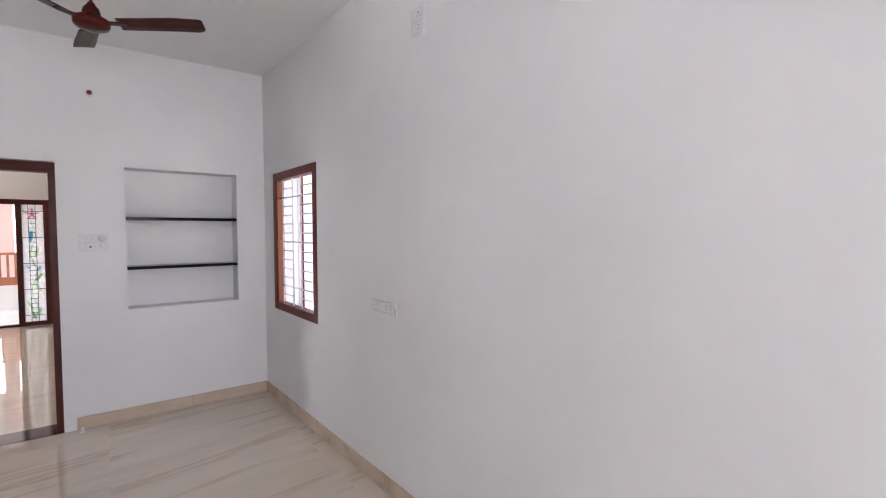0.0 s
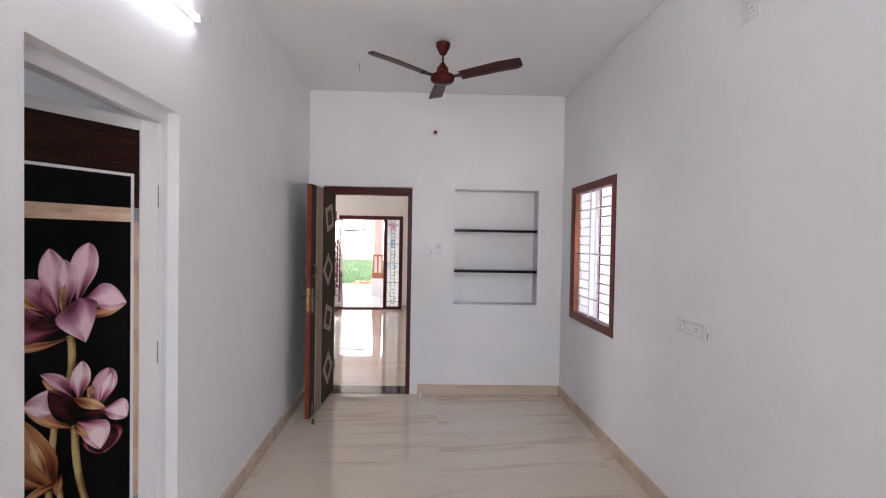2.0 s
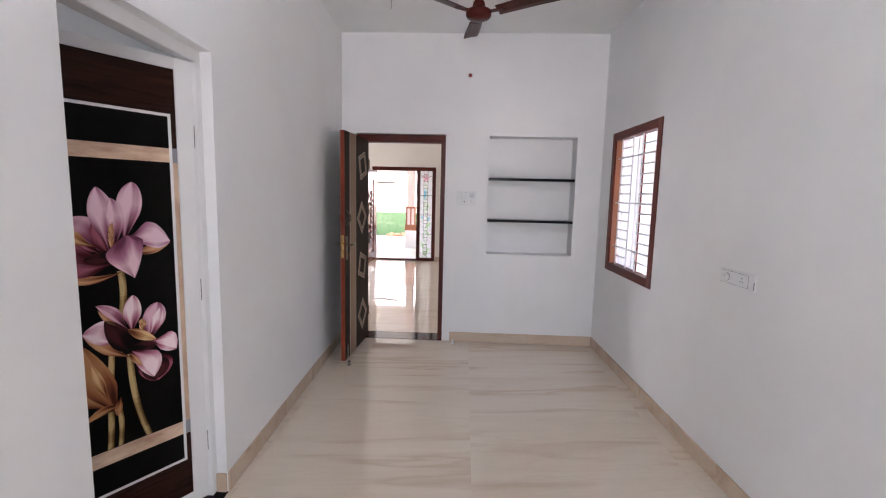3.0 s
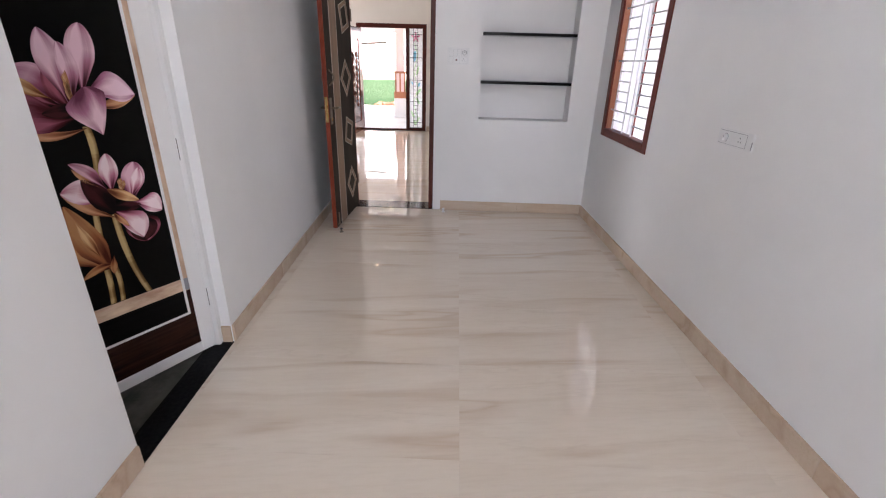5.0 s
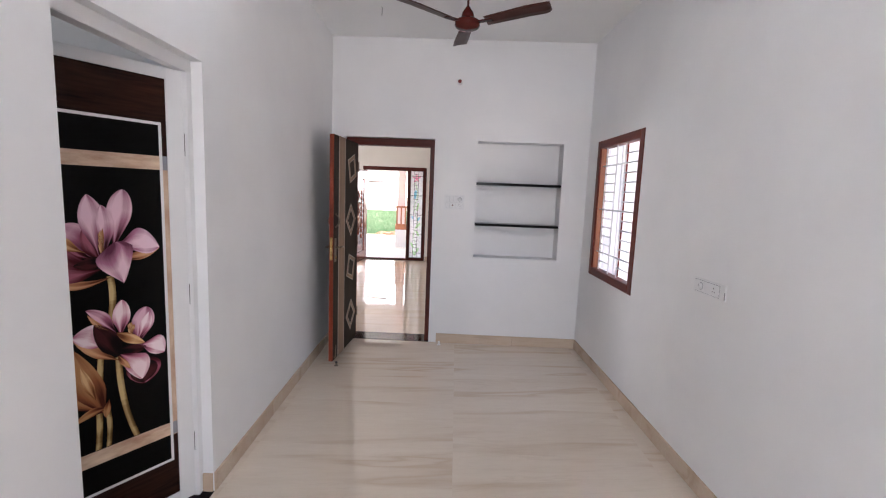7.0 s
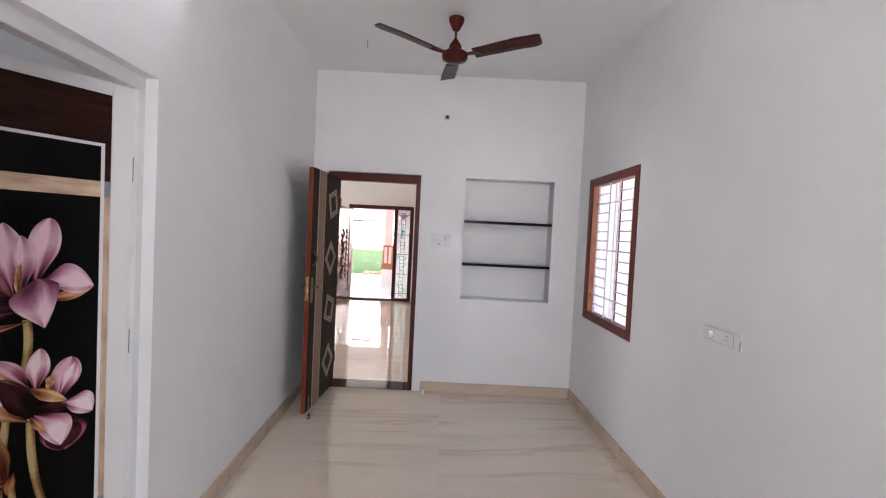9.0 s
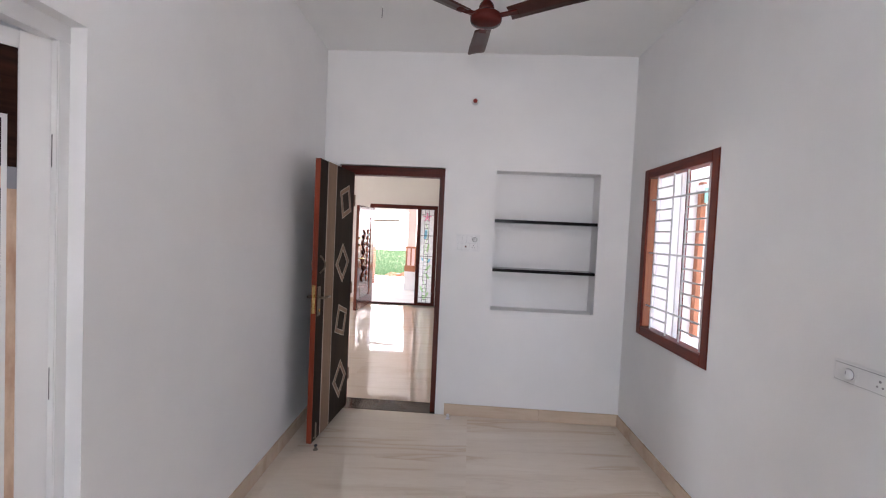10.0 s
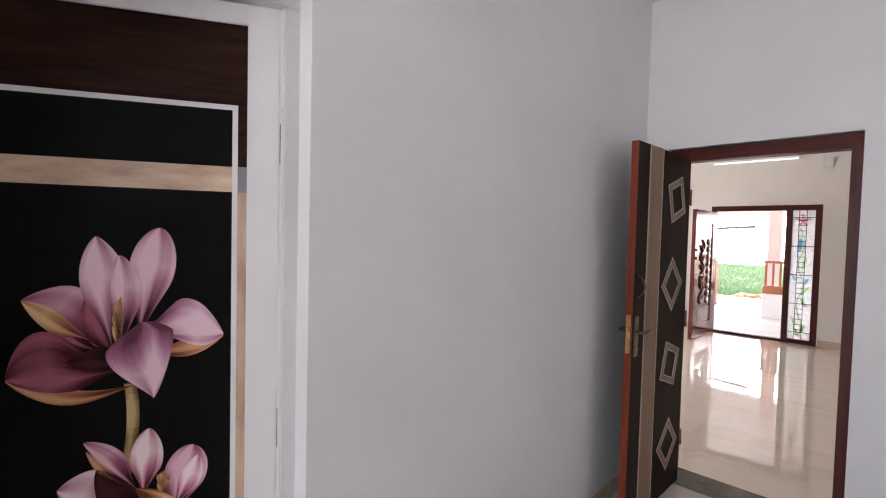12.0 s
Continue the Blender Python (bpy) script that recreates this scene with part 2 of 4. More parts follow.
LED = emitter("tube_glow", (0.97, 0.99, 1.0), TUBE)
LEDHALL = emitter("hall_tube_glow", (0.97, 0.99, 1.0), TUBE_HALL)
WARMLED = emitter("warm_bulb_glow", (1.0, 0.72, 0.40), BULB)
PINK = petal_paint("petal_pink", (0.05, 0.007, 0.014), (0.43, 0.17, 0.25), (0.86, 0.60, 0.69))
YELLOWP = petal_paint("petal_amber", (0.14, 0.04, 0.016), (0.46, 0.21, 0.085), (0.76, 0.52, 0.27))
DARKPETAL = petal_paint("petal_shadowed", (0.005, 0.0015, 0.0015), (0.012, 0.003, 0.0035), (0.06, 0.011, 0.014))
CRIMSON = petal_paint("petal_crimson", (0.010, 0.0015, 0.002), (0.085, 0.010, 0.017), (0.38, 0.11, 0.16))
PINK2 = petal_paint("petal_mauve", (0.03, 0.004, 0.008), (0.34, 0.10, 0.165), (0.76, 0.47, 0.57))
TANPETAL = petal_paint("petal_ochre", (0.10, 0.03, 0.012), (0.42, 0.17, 0.08), (0.66, 0.36, 0.19))
LILAC = petal_paint("petal_lilac", (0.14, 0.035, 0.07), (0.44, 0.18, 0.28), (0.86, 0.62, 0.71))
BRIGHTPINK = petal_paint("petal_bright_pink", (0.10, 0.010, 0.028), (0.54, 0.20, 0.29), (0.92, 0.76, 0.80))
BUDP = petal_paint("bud_russet", (0.07, 0.014, 0.008), (0.32, 0.11, 0.045), (0.52, 0.26, 0.11))
STEMP = petal_paint("stem_olive", (0.05, 0.025, 0.008), (0.24, 0.14, 0.045), (0.56, 0.42, 0.20))


def glass(name, color, rough):
    m, t, b = material(name, rough)
    b.inputs["Base Color"].default_value = (*color, 1)
    b.inputs["Transmission Weight"].default_value = 1.0
    b.inputs["IOR"].default_value = 1.45
    n = node(t, "ShaderNodeTexNoise", Scale=18.0, Detail=2)
    t.links.new(coords(t), n.inputs["Vector"])
    bump(t, b, n.outputs["Fac"], 0.04, 0.002)
    return m


def stained(name, color, low=0.75):
    """Coloured glass paint that lets daylight through."""
    m, t, b = material(name, 0.4)
    b.inputs["Base Color"].default_value = (*color, 1)
    tr = t.nodes.new("ShaderNodeBsdfTranslucent")
    n = node(t, "ShaderNodeTexNoise", Scale=25.0, Detail=2)
    t.links.new(coords(t), n.inputs["Vector"])
    r = ramp(t, n.outputs["Fac"], [(0.3, tuple(c * low for c in color)), (0.7, color)])
    t.links.new(r.outputs["Color"], tr.inputs["Color"])
    mix = t.nodes.new("ShaderNodeMixShader")
    mix.inputs["Fac"].default_value = 0.7
    t.links.new(b.outputs["BSDF"], mix.inputs[1])
    t.links.new(tr.outputs["BSDF"], mix.inputs[2])
    t.links.new(mix.outputs["Shader"], t.nodes["Material Output"].inputs["Surface"])
    return m


PANE = glass("clear_glass", (0.95, 0.97, 0.97), 0.02)
FROST = stained("milky_glass", (0.93, 0.94, 0.95))
SATIN = stained("satin_glass", (0.93, 0.93, 0.95), 0.97)
SPINK = stained("pink_glass_paint", (0.95, 0.36, 0.56))
SBLUE = stained("blue_glass_paint", (0.34, 0.76, 0.92))
LEAF = stained("grass_green", (0.12, 0.22, 0.105))
SGREEN = stained("green_glass_paint", (0.60, 0.88, 0.52))


# ---- mesh helpers ----
def box(bm, lo, hi, m=None, bevel=0.0):
    vs = [bm.verts.new((x, y, z)) for x in (lo[0], hi[0]) for y in (lo[1], hi[1]) for z in (lo[2], hi[2])]
    fs = [bm.faces.new([vs[i] for i in q]) for q in ((0, 1, 3, 2), (4, 6, 7, 5), (0, 4, 5, 1), (2, 3, 7, 6), (0, 2, 6, 4), (1, 5, 7, 3))]
    if bevel:
        es = list({e for f in fs for e in f.edges})
        out = bmesh.ops.bevel(bm, geom=es, offset=bevel, segments=2, affect="EDGES", clamp_overlap=True)
        vs = list({v for f in out["faces"] for v in f.verts} | {v for v in vs if v.is_valid})
    if m is not None:
        bmesh.ops.transform(bm, matrix=m, verts=vs)
    return vs


def boxes(*spans, bevel=0.0):
    bm = bmesh.new()
    for lo, hi in spans:
        box(bm, lo, hi, bevel=bevel)
    return bm


def lathe(bm, profile, m=None, seg=32):
    """Turn (radius, z) pairs about z."""
    rings = []
    for r, z in profile:
        rings.append([bm.verts.new((max(r, 1e-4) * math.cos(2 * math.pi * i / seg), max(r, 1e-4) * math.sin(2 * math.pi * i / seg), z)) for i in range(seg)])
    for a, b in zip(rings, rings[1:]):
        for i in range(seg):
            j = (i + 1) % seg
            f = bm.faces.new((a[i], a[j], b[j], b[i]))
            f.smooth = True
    bm.faces.new(rings[0][::-1])
    bm.faces.new(rings[-1])
    if m is not None:
        bmesh.ops.transform(bm, matrix=m, verts=[v for r in rings for v in r])
    return bm


def tube(bm, pts, r, seg=8, r2=None):
    """A round bar along points."""
    pts = [Vector(p) for p in pts]
    rings = []
    for i, p in enumerate(pts):
        d = (pts[min(i + 1, len(pts) - 1)] - pts[max(i - 1, 0)]).normalized()
        a = d.orthogonal().normalized() if i == 0 else (a - d * a.dot(d)).normalized()
        b = d.cross(a)
        k = r if r2 is None else r + (r2 - r) * i / (len(pts) - 1)
        rings.append([bm.verts.new(p + k * (a * math.cos(2 * math.pi * s / seg) + b * math.sin(2 * math.pi * s / seg))) for s in range(seg)])
    for a2, b2 in zip(rings, rings[1:]):
        for s in range(seg):
            f = bm.faces.new((a2[s], a2[(s + 1) % seg], b2[(s + 1) % seg], b2[s]))
            f.smooth = True
    bm.faces.new(rings[0][::-1])
    bm.faces.new(rings[-1])
    return bm


def mesh_of(name, bm, mat):
    bmesh.ops.recalc_face_normals(bm, faces=bm.faces)
    me = bpy.data.meshes.new(name)
    bm.to_mesh(me)
    bm.free()
    for m in (mat if isinstance(mat, (list, tuple)) else [mat]):
        me.materials.append(m)
    return me


def part(name, bm, mat, parent=None, label=""):
    ob = new(name, mesh_of(name, bm, mat))
    if parent:
        ob.parent = parent
    return tagged(ob, label)


def thing(name, m, label, category, group="", kind=""):
    """An Empty at the base of a thing, for its parts."""
    ob = new(name)
    ob.empty_display_size = 0.05
    ob.matrix_world = m
    return tagged(ob, label, category, group, kind)


def wall(name, axis, at, thick, a0, a1, z0, z1, holes, mat, label):
    """A wall along x ('x') or y ('y') from at to at + thick, with openings (a0, a1, z0, z1)."""
    aa = sorted({a0, a1, *[h[0] for h in holes], *[h[1] for h in holes]})
    zz = sorted({z0, z1, *[h[2] for h in holes], *[h[3] for h in holes]})
    def solid(i, j):
        if not (0 <= i < len(aa) - 1 and 0 <= j < len(zz) - 1):
            return False
        ca, cz = (aa[i] + aa[i + 1]) / 2, (zz[j] + zz[j + 1]) / 2
        return not any(h[0] < ca < h[1] and h[2] < cz < h[3] for h in holes)
    bm = bmesh.new()
    cache = {}
    def v(a, d, z):
        k = (a, d, z)
        if k not in cache:
            cache[k] = bm.verts.new((a, at + d, z) if axis == "x" else (at + d, a, z))
        return cache[k]
    for i in range(len(aa) - 1):
        for j in range(len(zz) - 1):
            if not solid(i, j):
                continue
            p, q, r, s = aa[i], aa[i + 1], zz[j], zz[j + 1]
            for d in (0, thick):
                bm.faces.new((v(p, d, r), v(q, d, r), v(q, d, s), v(p, d, s)))
            for (di, dj), (e, f) in (((-1, 0), ((p, r), (p, s))), ((1, 0), ((q, r), (q, s))), ((0, -1), ((p, r), (q, r))), ((0, 1), ((p, s), (q, s)))):
                if not solid(i + di, j + dj):
                    bm.faces.new((v(e[0], 0, e[1]), v(f[0], 0, f[1]), v(f[0], thick, f[1]), v(e[0], thick, e[1])))
    return tagged(part(name, bm, mat), label, "wall", kind="structure")


# ---- structure ----
XL, XR, Y0, YF, H = -0.924, 1.57, -3.6, 4.69, 3.06
GZ = -0.32
YH, HX0, HX1 = 10.235, -4.2, 3.6
T = 0.24
# the east wall stands 1.9 degrees out of square, turned about the far corner
EAST = Matrix.Translation((XR, YF, 0)) @ Matrix.Rotation(radians(1.9), 4, "Z") @ Matrix.Translation((-XR, -YF, 0))
BD0, BD1, BDH = 1.408, 2.216, 2.13
# the west wall leans the same way, turned about the bathroom doorway's far corner
WEST = Matrix.Translation((XL, BD1, 0)) @ Matrix.Rotation(radians(1.9), 4, "Z") @ Matrix.Translation((-XL, -BD1, 0))
wall("wall_east", "y", XR, T, Y0 - T, YF + T, 0, H, [(3.455, 4.417, 0.855, 2.10)], WALL, "white painted bedroom wall with a barred window").matrix_world = EAST
wall("wall_west", "y", XL - T, T, Y0 - T, YF, 0, H, [(BD0, BD1, 0, BDH)], WALL, "white painted bedroom wall with a bathroom doorway").matrix_world = WEST
wall("wall_north", "x", YF, T, HX0 - T, XR, 0, H, [(-0.868, 0.033, 0, 2.105), (0.465, 1.321, 0.926, 2.097)], WALL, "white painted wall with a doorway and a shelved niche")
# window opening here is unseen, added for the south fill lamp
wall("wall_south", "x", Y0 - T, T, XL, XR + 0.4, 0, H, [(-0.2, 1.4, 0.9, 2.3)], WALL, "white painted bedroom wall with an assumed, unseen window opening")
tagged(part("niche_back", boxes(((0.465, YF + 0.2, 0.926), (1.321, YF + T - 0.002, 2.097))), WALL), "white painted back of the wall niche", "wall", kind="structure")
# the west wall's opening is unseen, made for the hall fill lamp
wall("wall_hall_west", "y", HX0 - T, T, YF + T, YH, 0, H, [(6.9, 8.3, 0.95, 2.2)], HALLWALL, "plain cream painted hall wall")
wall("wall_hall_east", "y", HX1, T, YF + T, YH, 0, H, [], HALLWALL, "plain cream painted hall wall")
wall("wall_hall_south", "x", YF, T, XR + T, HX1 + T, GZ, H, [(2.19, 2.85, 1.02, 1.90)], OUTWALL, "white outside wall of the hall with a window")
wall("wall_hall_north", "x", YH, T, HX0 - T, HX1 + T, 0, H, [(-1.845, -0.412, 0, 2.1)], HALLWALL, "cream painted hall wall round the main entrance")
tagged(part("hall_wall_lining", boxes(((HX0, YF + T + 0.001, 2.11), (HX1, YF + T + 0.004, H)), ((0.04, YF + T + 0.001, 0), (HX1, YF + T + 0.004, 2.11)), ((HX0, YF + T + 0.001, 0), (-0.875, YF + T + 0.004, 2.11))), HALLWALL), "cream paint on the hall side of the wall", "wall", kind="structure")
wall("wall_bath_north", "x", BD1 + 0.30, T, -2.9, XL - T + 0.08, -0.02, H, [], WALL, "plain white bathroom wall")
wall("wall_bath_south", "x", 0.2, T, -2.9, XL - T + 0.08, -0.02, H, [], WALL, "plain white bathroom wall")
# high vent opening is unseen, added to let fill light into the bathroom
wall("wall_bath_west", "y", -2.9 - T, T, 0.2, BD1 + 0.3 + T, -0.02, H, [(1.0, 1.6, 2.05, 2.5)], WALL, "plain white bathroom wall")
tagged(part("ceiling", boxes(((XL - T - 0.15, Y0 - T, H), (XR + T + 0.35, YF + 0.1, H + 0.15))), CEIL), "white painted flat bedroom ceiling", "ceiling", kind="structure")
tagged(part("ceiling_hall", boxes(((HX0 - T, YF + 0.1, H), (HX1 + T, YH + T, H + 0.15))), CEIL), "white painted flat hall ceiling", "ceiling", kind="structure")
tagged(part("ceiling_bath", boxes(((-2.9 - T, 0.2, 2.6), (XL - T + 0.1, BD1 + 0.3, 2.7))), CEIL), "pale bathroom ceiling", "ceiling", kind="structure")
tagged(part("floor_bath", boxes(((-2.9, 0.44, -0.12), (XL - 0.12, BD1 + 0.30, -0.02))), BATHFLOOR), "dark grey stone-look bathroom floor", "floor", kind="structure")
tagged(part("threshold_bath", boxes(((XL - 0.12, BD0, -0.1), (XL + 0.004, BD1, 0.004)), bevel=0.003), GRANITE), "polished black granite bathroom threshold", "threshold", kind="structure").matrix_world = WEST
tagged(part("threshold_bedroom", boxes(((-0.868, YF, -0.1), (0.033, YF + T, 0.003)), bevel=0.002), MARBLE_DARK), "polished dark brown marble bedroom threshold", "threshold", kind="structure")
tagged(part("threshold_main", boxes(((-1.845, YH, -0.1), (-0.412, YH + T, 0.004)), bevel=0.002), MARBLE_DARK), "polished dark marble main door threshold", "threshold", kind="structure")

# ground outside, slightly below the house floor
bm = bmesh.new()
bmesh.ops.create_grid(bm, x_segments=60, y_segments=60, size=900)
for v in bm.verts:
    v.co.z = GZ
tagged(part("ground", bm, EARTH), "pale sandy open ground round the house", "ground", kind="structure")

# ---- doors and windows ----
def door_frame(name, x0, x1, top, y0, y1, w, label, mats, mull=None, jw=None):
    d = thing(name, pose(0, 0, 0), label, "door", kind="structure")
    zt = top - w
    part("jamb", boxes(((x0, y0, 0.004), (x0 + w, y1, zt)), bevel=0.004), mats[0], d)
    part("jamb", boxes(((x1 - (jw or w), y0, 0.004), (x1, y1, zt)), bevel=0.004), mats[0], d)
    part("head", boxes(((x0, y0, zt), (x1, y1, top)), bevel=0.004), mats[1], d)
    if mull:
        part("mullion", boxes(((mull[0], y0, 0.004), (mull[1], y1, zt)), bevel=0.004), mats[0], d)
    return d


door_frame("door_1", -0.868, 0.033, 2.1, YF + 0.03, YF + 0.13, 0.075, "mahogany bedroom door frame set in the wall", (DOORFRAME, MAHOGX), jw=0.046)
door_2 = door_frame("door_2", -1.845, -0.412, 2.1, YH + 0.0, YH + 0.12, 0.08, "mahogany main door frame with a glazed sidelight", (DOORFRAME, MAHOGX), (-0.838, -0.765))
part("sill", boxes(((-1.765, YH + 0.01, 0.004), (-0.838, YH + 0.10, 0.035)), bevel=0.004), MAHOGX, door_2)
part("sill", boxes(((-0.765, YH, 0.004), (-0.492, YH + 0.12, 0.06)), bevel=0.004), MAHOGX, door_2)


def square_ring(bm, cx, cz, half, w, turn, y0, y1):
    """A square frame lying in a door face, turned about its middle."""
    rot = Matrix.Translation((cx, 0, cz)) @ Matrix.Rotation(radians(turn), 4, "Y")
    for lo, hi in (((-half, -half), (half, -half + w)), ((-half, half - w), (half, half)), ((-half, -half + w), (-half + w, half - w)), ((half - w, -half + w), (half, half - w))):
        box(bm, (lo[0], y0, lo[1]), (hi[0], y1, hi[1]), rot)
    return bm


# open laminated bedroom door; local x runs from the hinges, y out of the face
bed_door = thing("bedroom_door", pose(-0.745, 4.718, 0, 0, 0, -93.4), "dark wenge laminate door with inlaid squares, standing open", "door")
LW = 0.755
part("leaf", boxes(((0.006, -0.036, 0.022), (LW - 0.006, -0.001, 2.036)), bevel=0.001), DARKLAM, bed_door)
part("edge_strip", boxes(((LW - 0.006, -0.037, 0.022), (LW, 0.0, 2.036)), bevel=0.001), EDGEWOOD, bed_door, "red wood edge lipping")
part("edge_strip", boxes(((0.0, -0.037, 0.022), (0.006, 0.0, 2.036)), bevel=0.001), EDGEWOOD, bed_door)
part("laminate_band", boxes(((0.44, -0.001, 0.022), (0.60, 0.001, 2.036))), TANLAM, bed_door, "tan wood-grain band")
for x in (0.43, 0.60):
    part("inlay_line", boxes(((x, -0.001, 0.022), (x + 0.010, 0.0015, 2.036))), PALEINLAY, bed_door)
for cz, cx, turn in ((1.775, 0.208, 18), (1.277, 0.236, 47), (0.804, 0.221, -19), (0.317, 0.211, 42)):
    sq = part("inlay_square", square_ring(bmesh.new(), cx, cz, 0.108, 0.034, turn, -0.001, 0.0015), TANLAM, bed_door)
    part("inlay_line", square_ring(bmesh.new(), cx, cz, 0.112, 0.006, turn, -0.001, 0.0022), PALEINLAY, sq)
    part("inlay_line", square_ring(bmesh.new(), cx, cz, 0.078, 0.006, turn, -0.001, 0.0022), PALEINLAY, sq)
lockset = part("lock_plate", boxes(((0.69, 0.0, 0.93), (0.735, 0.008, 1.14)), bevel=0.003), STEEL, bed_door, "antique steel lock plate")
bm = tube(bmesh.new(), [(0.712, 0.005, 1.06), (0.712, 0.045, 1.06)], 0.009, 12)
tube(bm, [(0.716, 0.045, 1.06), (0.66, 0.048, 1.062), (0.60, 0.046, 1.056)], 0.009, 10, 0.007)
part("lever_handle", bm, STEEL, lockset)
bm = lathe(bmesh.new(), [(0.012, 0), (0.012, 0.006), (0.006, 0.007)], pose(0.712, 0.007, 0.97, -90), 16)
part("keyhole", bm, BRASS, lockset)
part("edge_lock", boxes(((LW, -0.030, 0.95), (LW + 0.002, -0.007, 1.15)), bevel=0.0005), BRASS, bed_door, "brass mortise lock forend")
part("latch_bolt", boxes(((LW, -0.024, 1.06), (LW + 0.012, -0.012, 1.085)), bevel=0.002), BRASS, bed_door)
part("dead_bolt", boxes(((LW, -0.026, 0.985), (LW + 0.008, -0.011, 1.02)), bevel=0.001), BRASS, bed_door)
bm = tube(bmesh.new(), [(0.712, -0.036, 1.06), (0.712, -0.08, 1.06), (0.66, -0.083, 1.06), (0.60, -0.08, 1.056)], 0.008, 10)
part("lever_handle", bm, STEEL, bed_door)
for s, y0 in ((1, 0.0), (-0.5, -0.037)):
    bm = bmesh.new()
    tube(bm, [(0.70 + 0.012 * math.sin(k / 12 * math.pi), y0 + s * 0.042 * math.sin(k / 12 * math.pi), 1.235 + 0.12 * k / 12) for k in range(13)], 0.006, 8)
    part("pull_handle", bm, STEEL, bed_door)
bm = tube(bmesh.new(), [(0.715, 0.0, 0.05), (0.715, 0.014, 0.05), (0.715, 0.014, 0.16)], 0.006, 8)
part("tower_bolt", bm, STEEL, bed_door)
stop = thing("door_stopper", pose(-0.745, 3.93, 0), "small antique steel door stopper on the floor", "door stopper")
part("base", lathe(bmesh.new(), [(0.018, 0.001), (0.018, 0.006), (0.009, 0.010), (0.007, 0.028), (0.0, 0.030)], None, 20), STEEL, stop)
part("bumper", lathe(bmesh.new(), [(0.011, 0.028), (0.012, 0.034), (0.008, 0.040), (0.0, 0.041)], None, 20), IRON, stop, "black rubber tip")
catch = thing("door_catch", pose(0.149, 4.608, 0), "small white plastic door catch on the floor", "door catch")
part("base", lathe(bmesh.new(), [(0.017, 0.001), (0.017, 0.005), (0.010, 0.009), (0.009, 0.024), (0.0, 0.025)], None, 20), PLASTIC, catch)
part("cap", lathe(bmesh.new(), [(0.012, 0.024), (0.013, 0.034), (0.009, 0.040), (0.0, 0.041)], None, 20), PLASTIC, catch)
for z in (0.3, 1.05, 1.8):
    bm = tube(bmesh.new(), [(0.0, 0.006, z - 0.05), (0.0, 0.006, z + 0.05)], 0.006, 10)
    part("hinge", bm, STEEL, bed_door)

# bathroom door frame and leaf
bath_frame = thing("door_3", WEST, "white plastic bathroom door frame set back in the wall", "door", kind="structure")
FX0, FX1, FW = XL - 0.098, XL - 0.052, 0.041
part("jamb", boxes(((FX0, BD1 - FW, 0.004), (FX1, BD1 + 0.006, BDH - 0.055)), bevel=0.003), PVC, bath_frame)
part("jamb", boxes(((FX0, BD0, 0.004), (FX1, BD0 + FW, BDH - 0.055)), bevel=0.004), PVC, bath_frame)
part("head", boxes(((FX0, BD0, BDH - 0.055), (FX1, BD1 + 0.006, BDH + 0.006)), bevel=0.003), PVC, bath_frame)
part("strike_plate", boxes(((FX0 + 0.008, BD0 + FW, 1.13), (FX1 - 0.008, BD0 + FW + 0.010, 1.20)), bevel=0.003), GRILLWHITE, bath_frame, "pale latch keep")
bath_door = thing("bathroom_door", pose(-0.993, 2.172, 0, 0, 0, -121), "white plastic bathroom door printed with magnolia flowers, ajar", "door")
BW, BZ0, BZ1 = 0.70, 0.012, 2.075
SW = 0.073
leaf_frame = part("leaf_frame", boxes(((0.0, -0.03, BZ0), (SW, 0.0, BZ1)), ((BW - SW, -0.03, BZ0), (BW, 0.0, BZ1)), ((SW, -0.03, BZ0), (BW - SW, 0.0, 0.068)), ((SW, -0.03, 2.026), (BW - SW, 0.0, BZ1)), bevel=0.002), PVC, bath_door, "white plastic door stiles")
panel = part("printed_panel", boxes(((SW, -0.022, 0.068), (BW - SW, -0.006, 2.026))), PRINTDARK, bath_door, "panel printed in dark wood, black and oak")
PU0, PU1 = SW, BW - SW
LU0, LU1, LZ0, LZ1 = 0.094, BW - 0.094, 0.245, 1.836


def flat(name, spans, y, mat, label=""):
    return part(name, boxes(*[((a, -0.0062, c), (b, y, d)) for a, b, c, d in spans]), mat, panel, label)


flat("printed_field", [(LU0 + 0.012, LU1 - 0.012, LZ0 + 0.012, LZ1 - 0.012)], -0.0058, PRINTBLACK, "black printed ground")
flat("printed_oak_post", [(PU0, LU0, 0.375, 1.63), (LU1, PU1, 0.375, 1.63)], -0.0057, PRINTOAKV)
flat("printed_oak_band", [(LU0 + 0.012, LU1 - 0.012, 1.630, 1.690), (LU0 + 0.012, LU1 - 0.012, 0.378, 0.440)], -0.0054, PRINTOAK)
flat("printed_corner", [(a, b, c, c + 0.062) for a, b in ((PU0, LU0), (LU1, PU1)) for c in (1.629, 0.377)], -0.0054, PRINTGREY)
flat("printed_line", [(LU0, LU0 + 0.012, LZ0, LZ1), (LU1 - 0.012, LU1, LZ0, LZ1), (LU0 + 0.012, LU1 - 0.012, LZ1 - 0.012, LZ1), (LU0 + 0.012, LU1 - 0.012, LZ0, LZ0 + 0.012)], -0.0050, PVC, "white printed line")


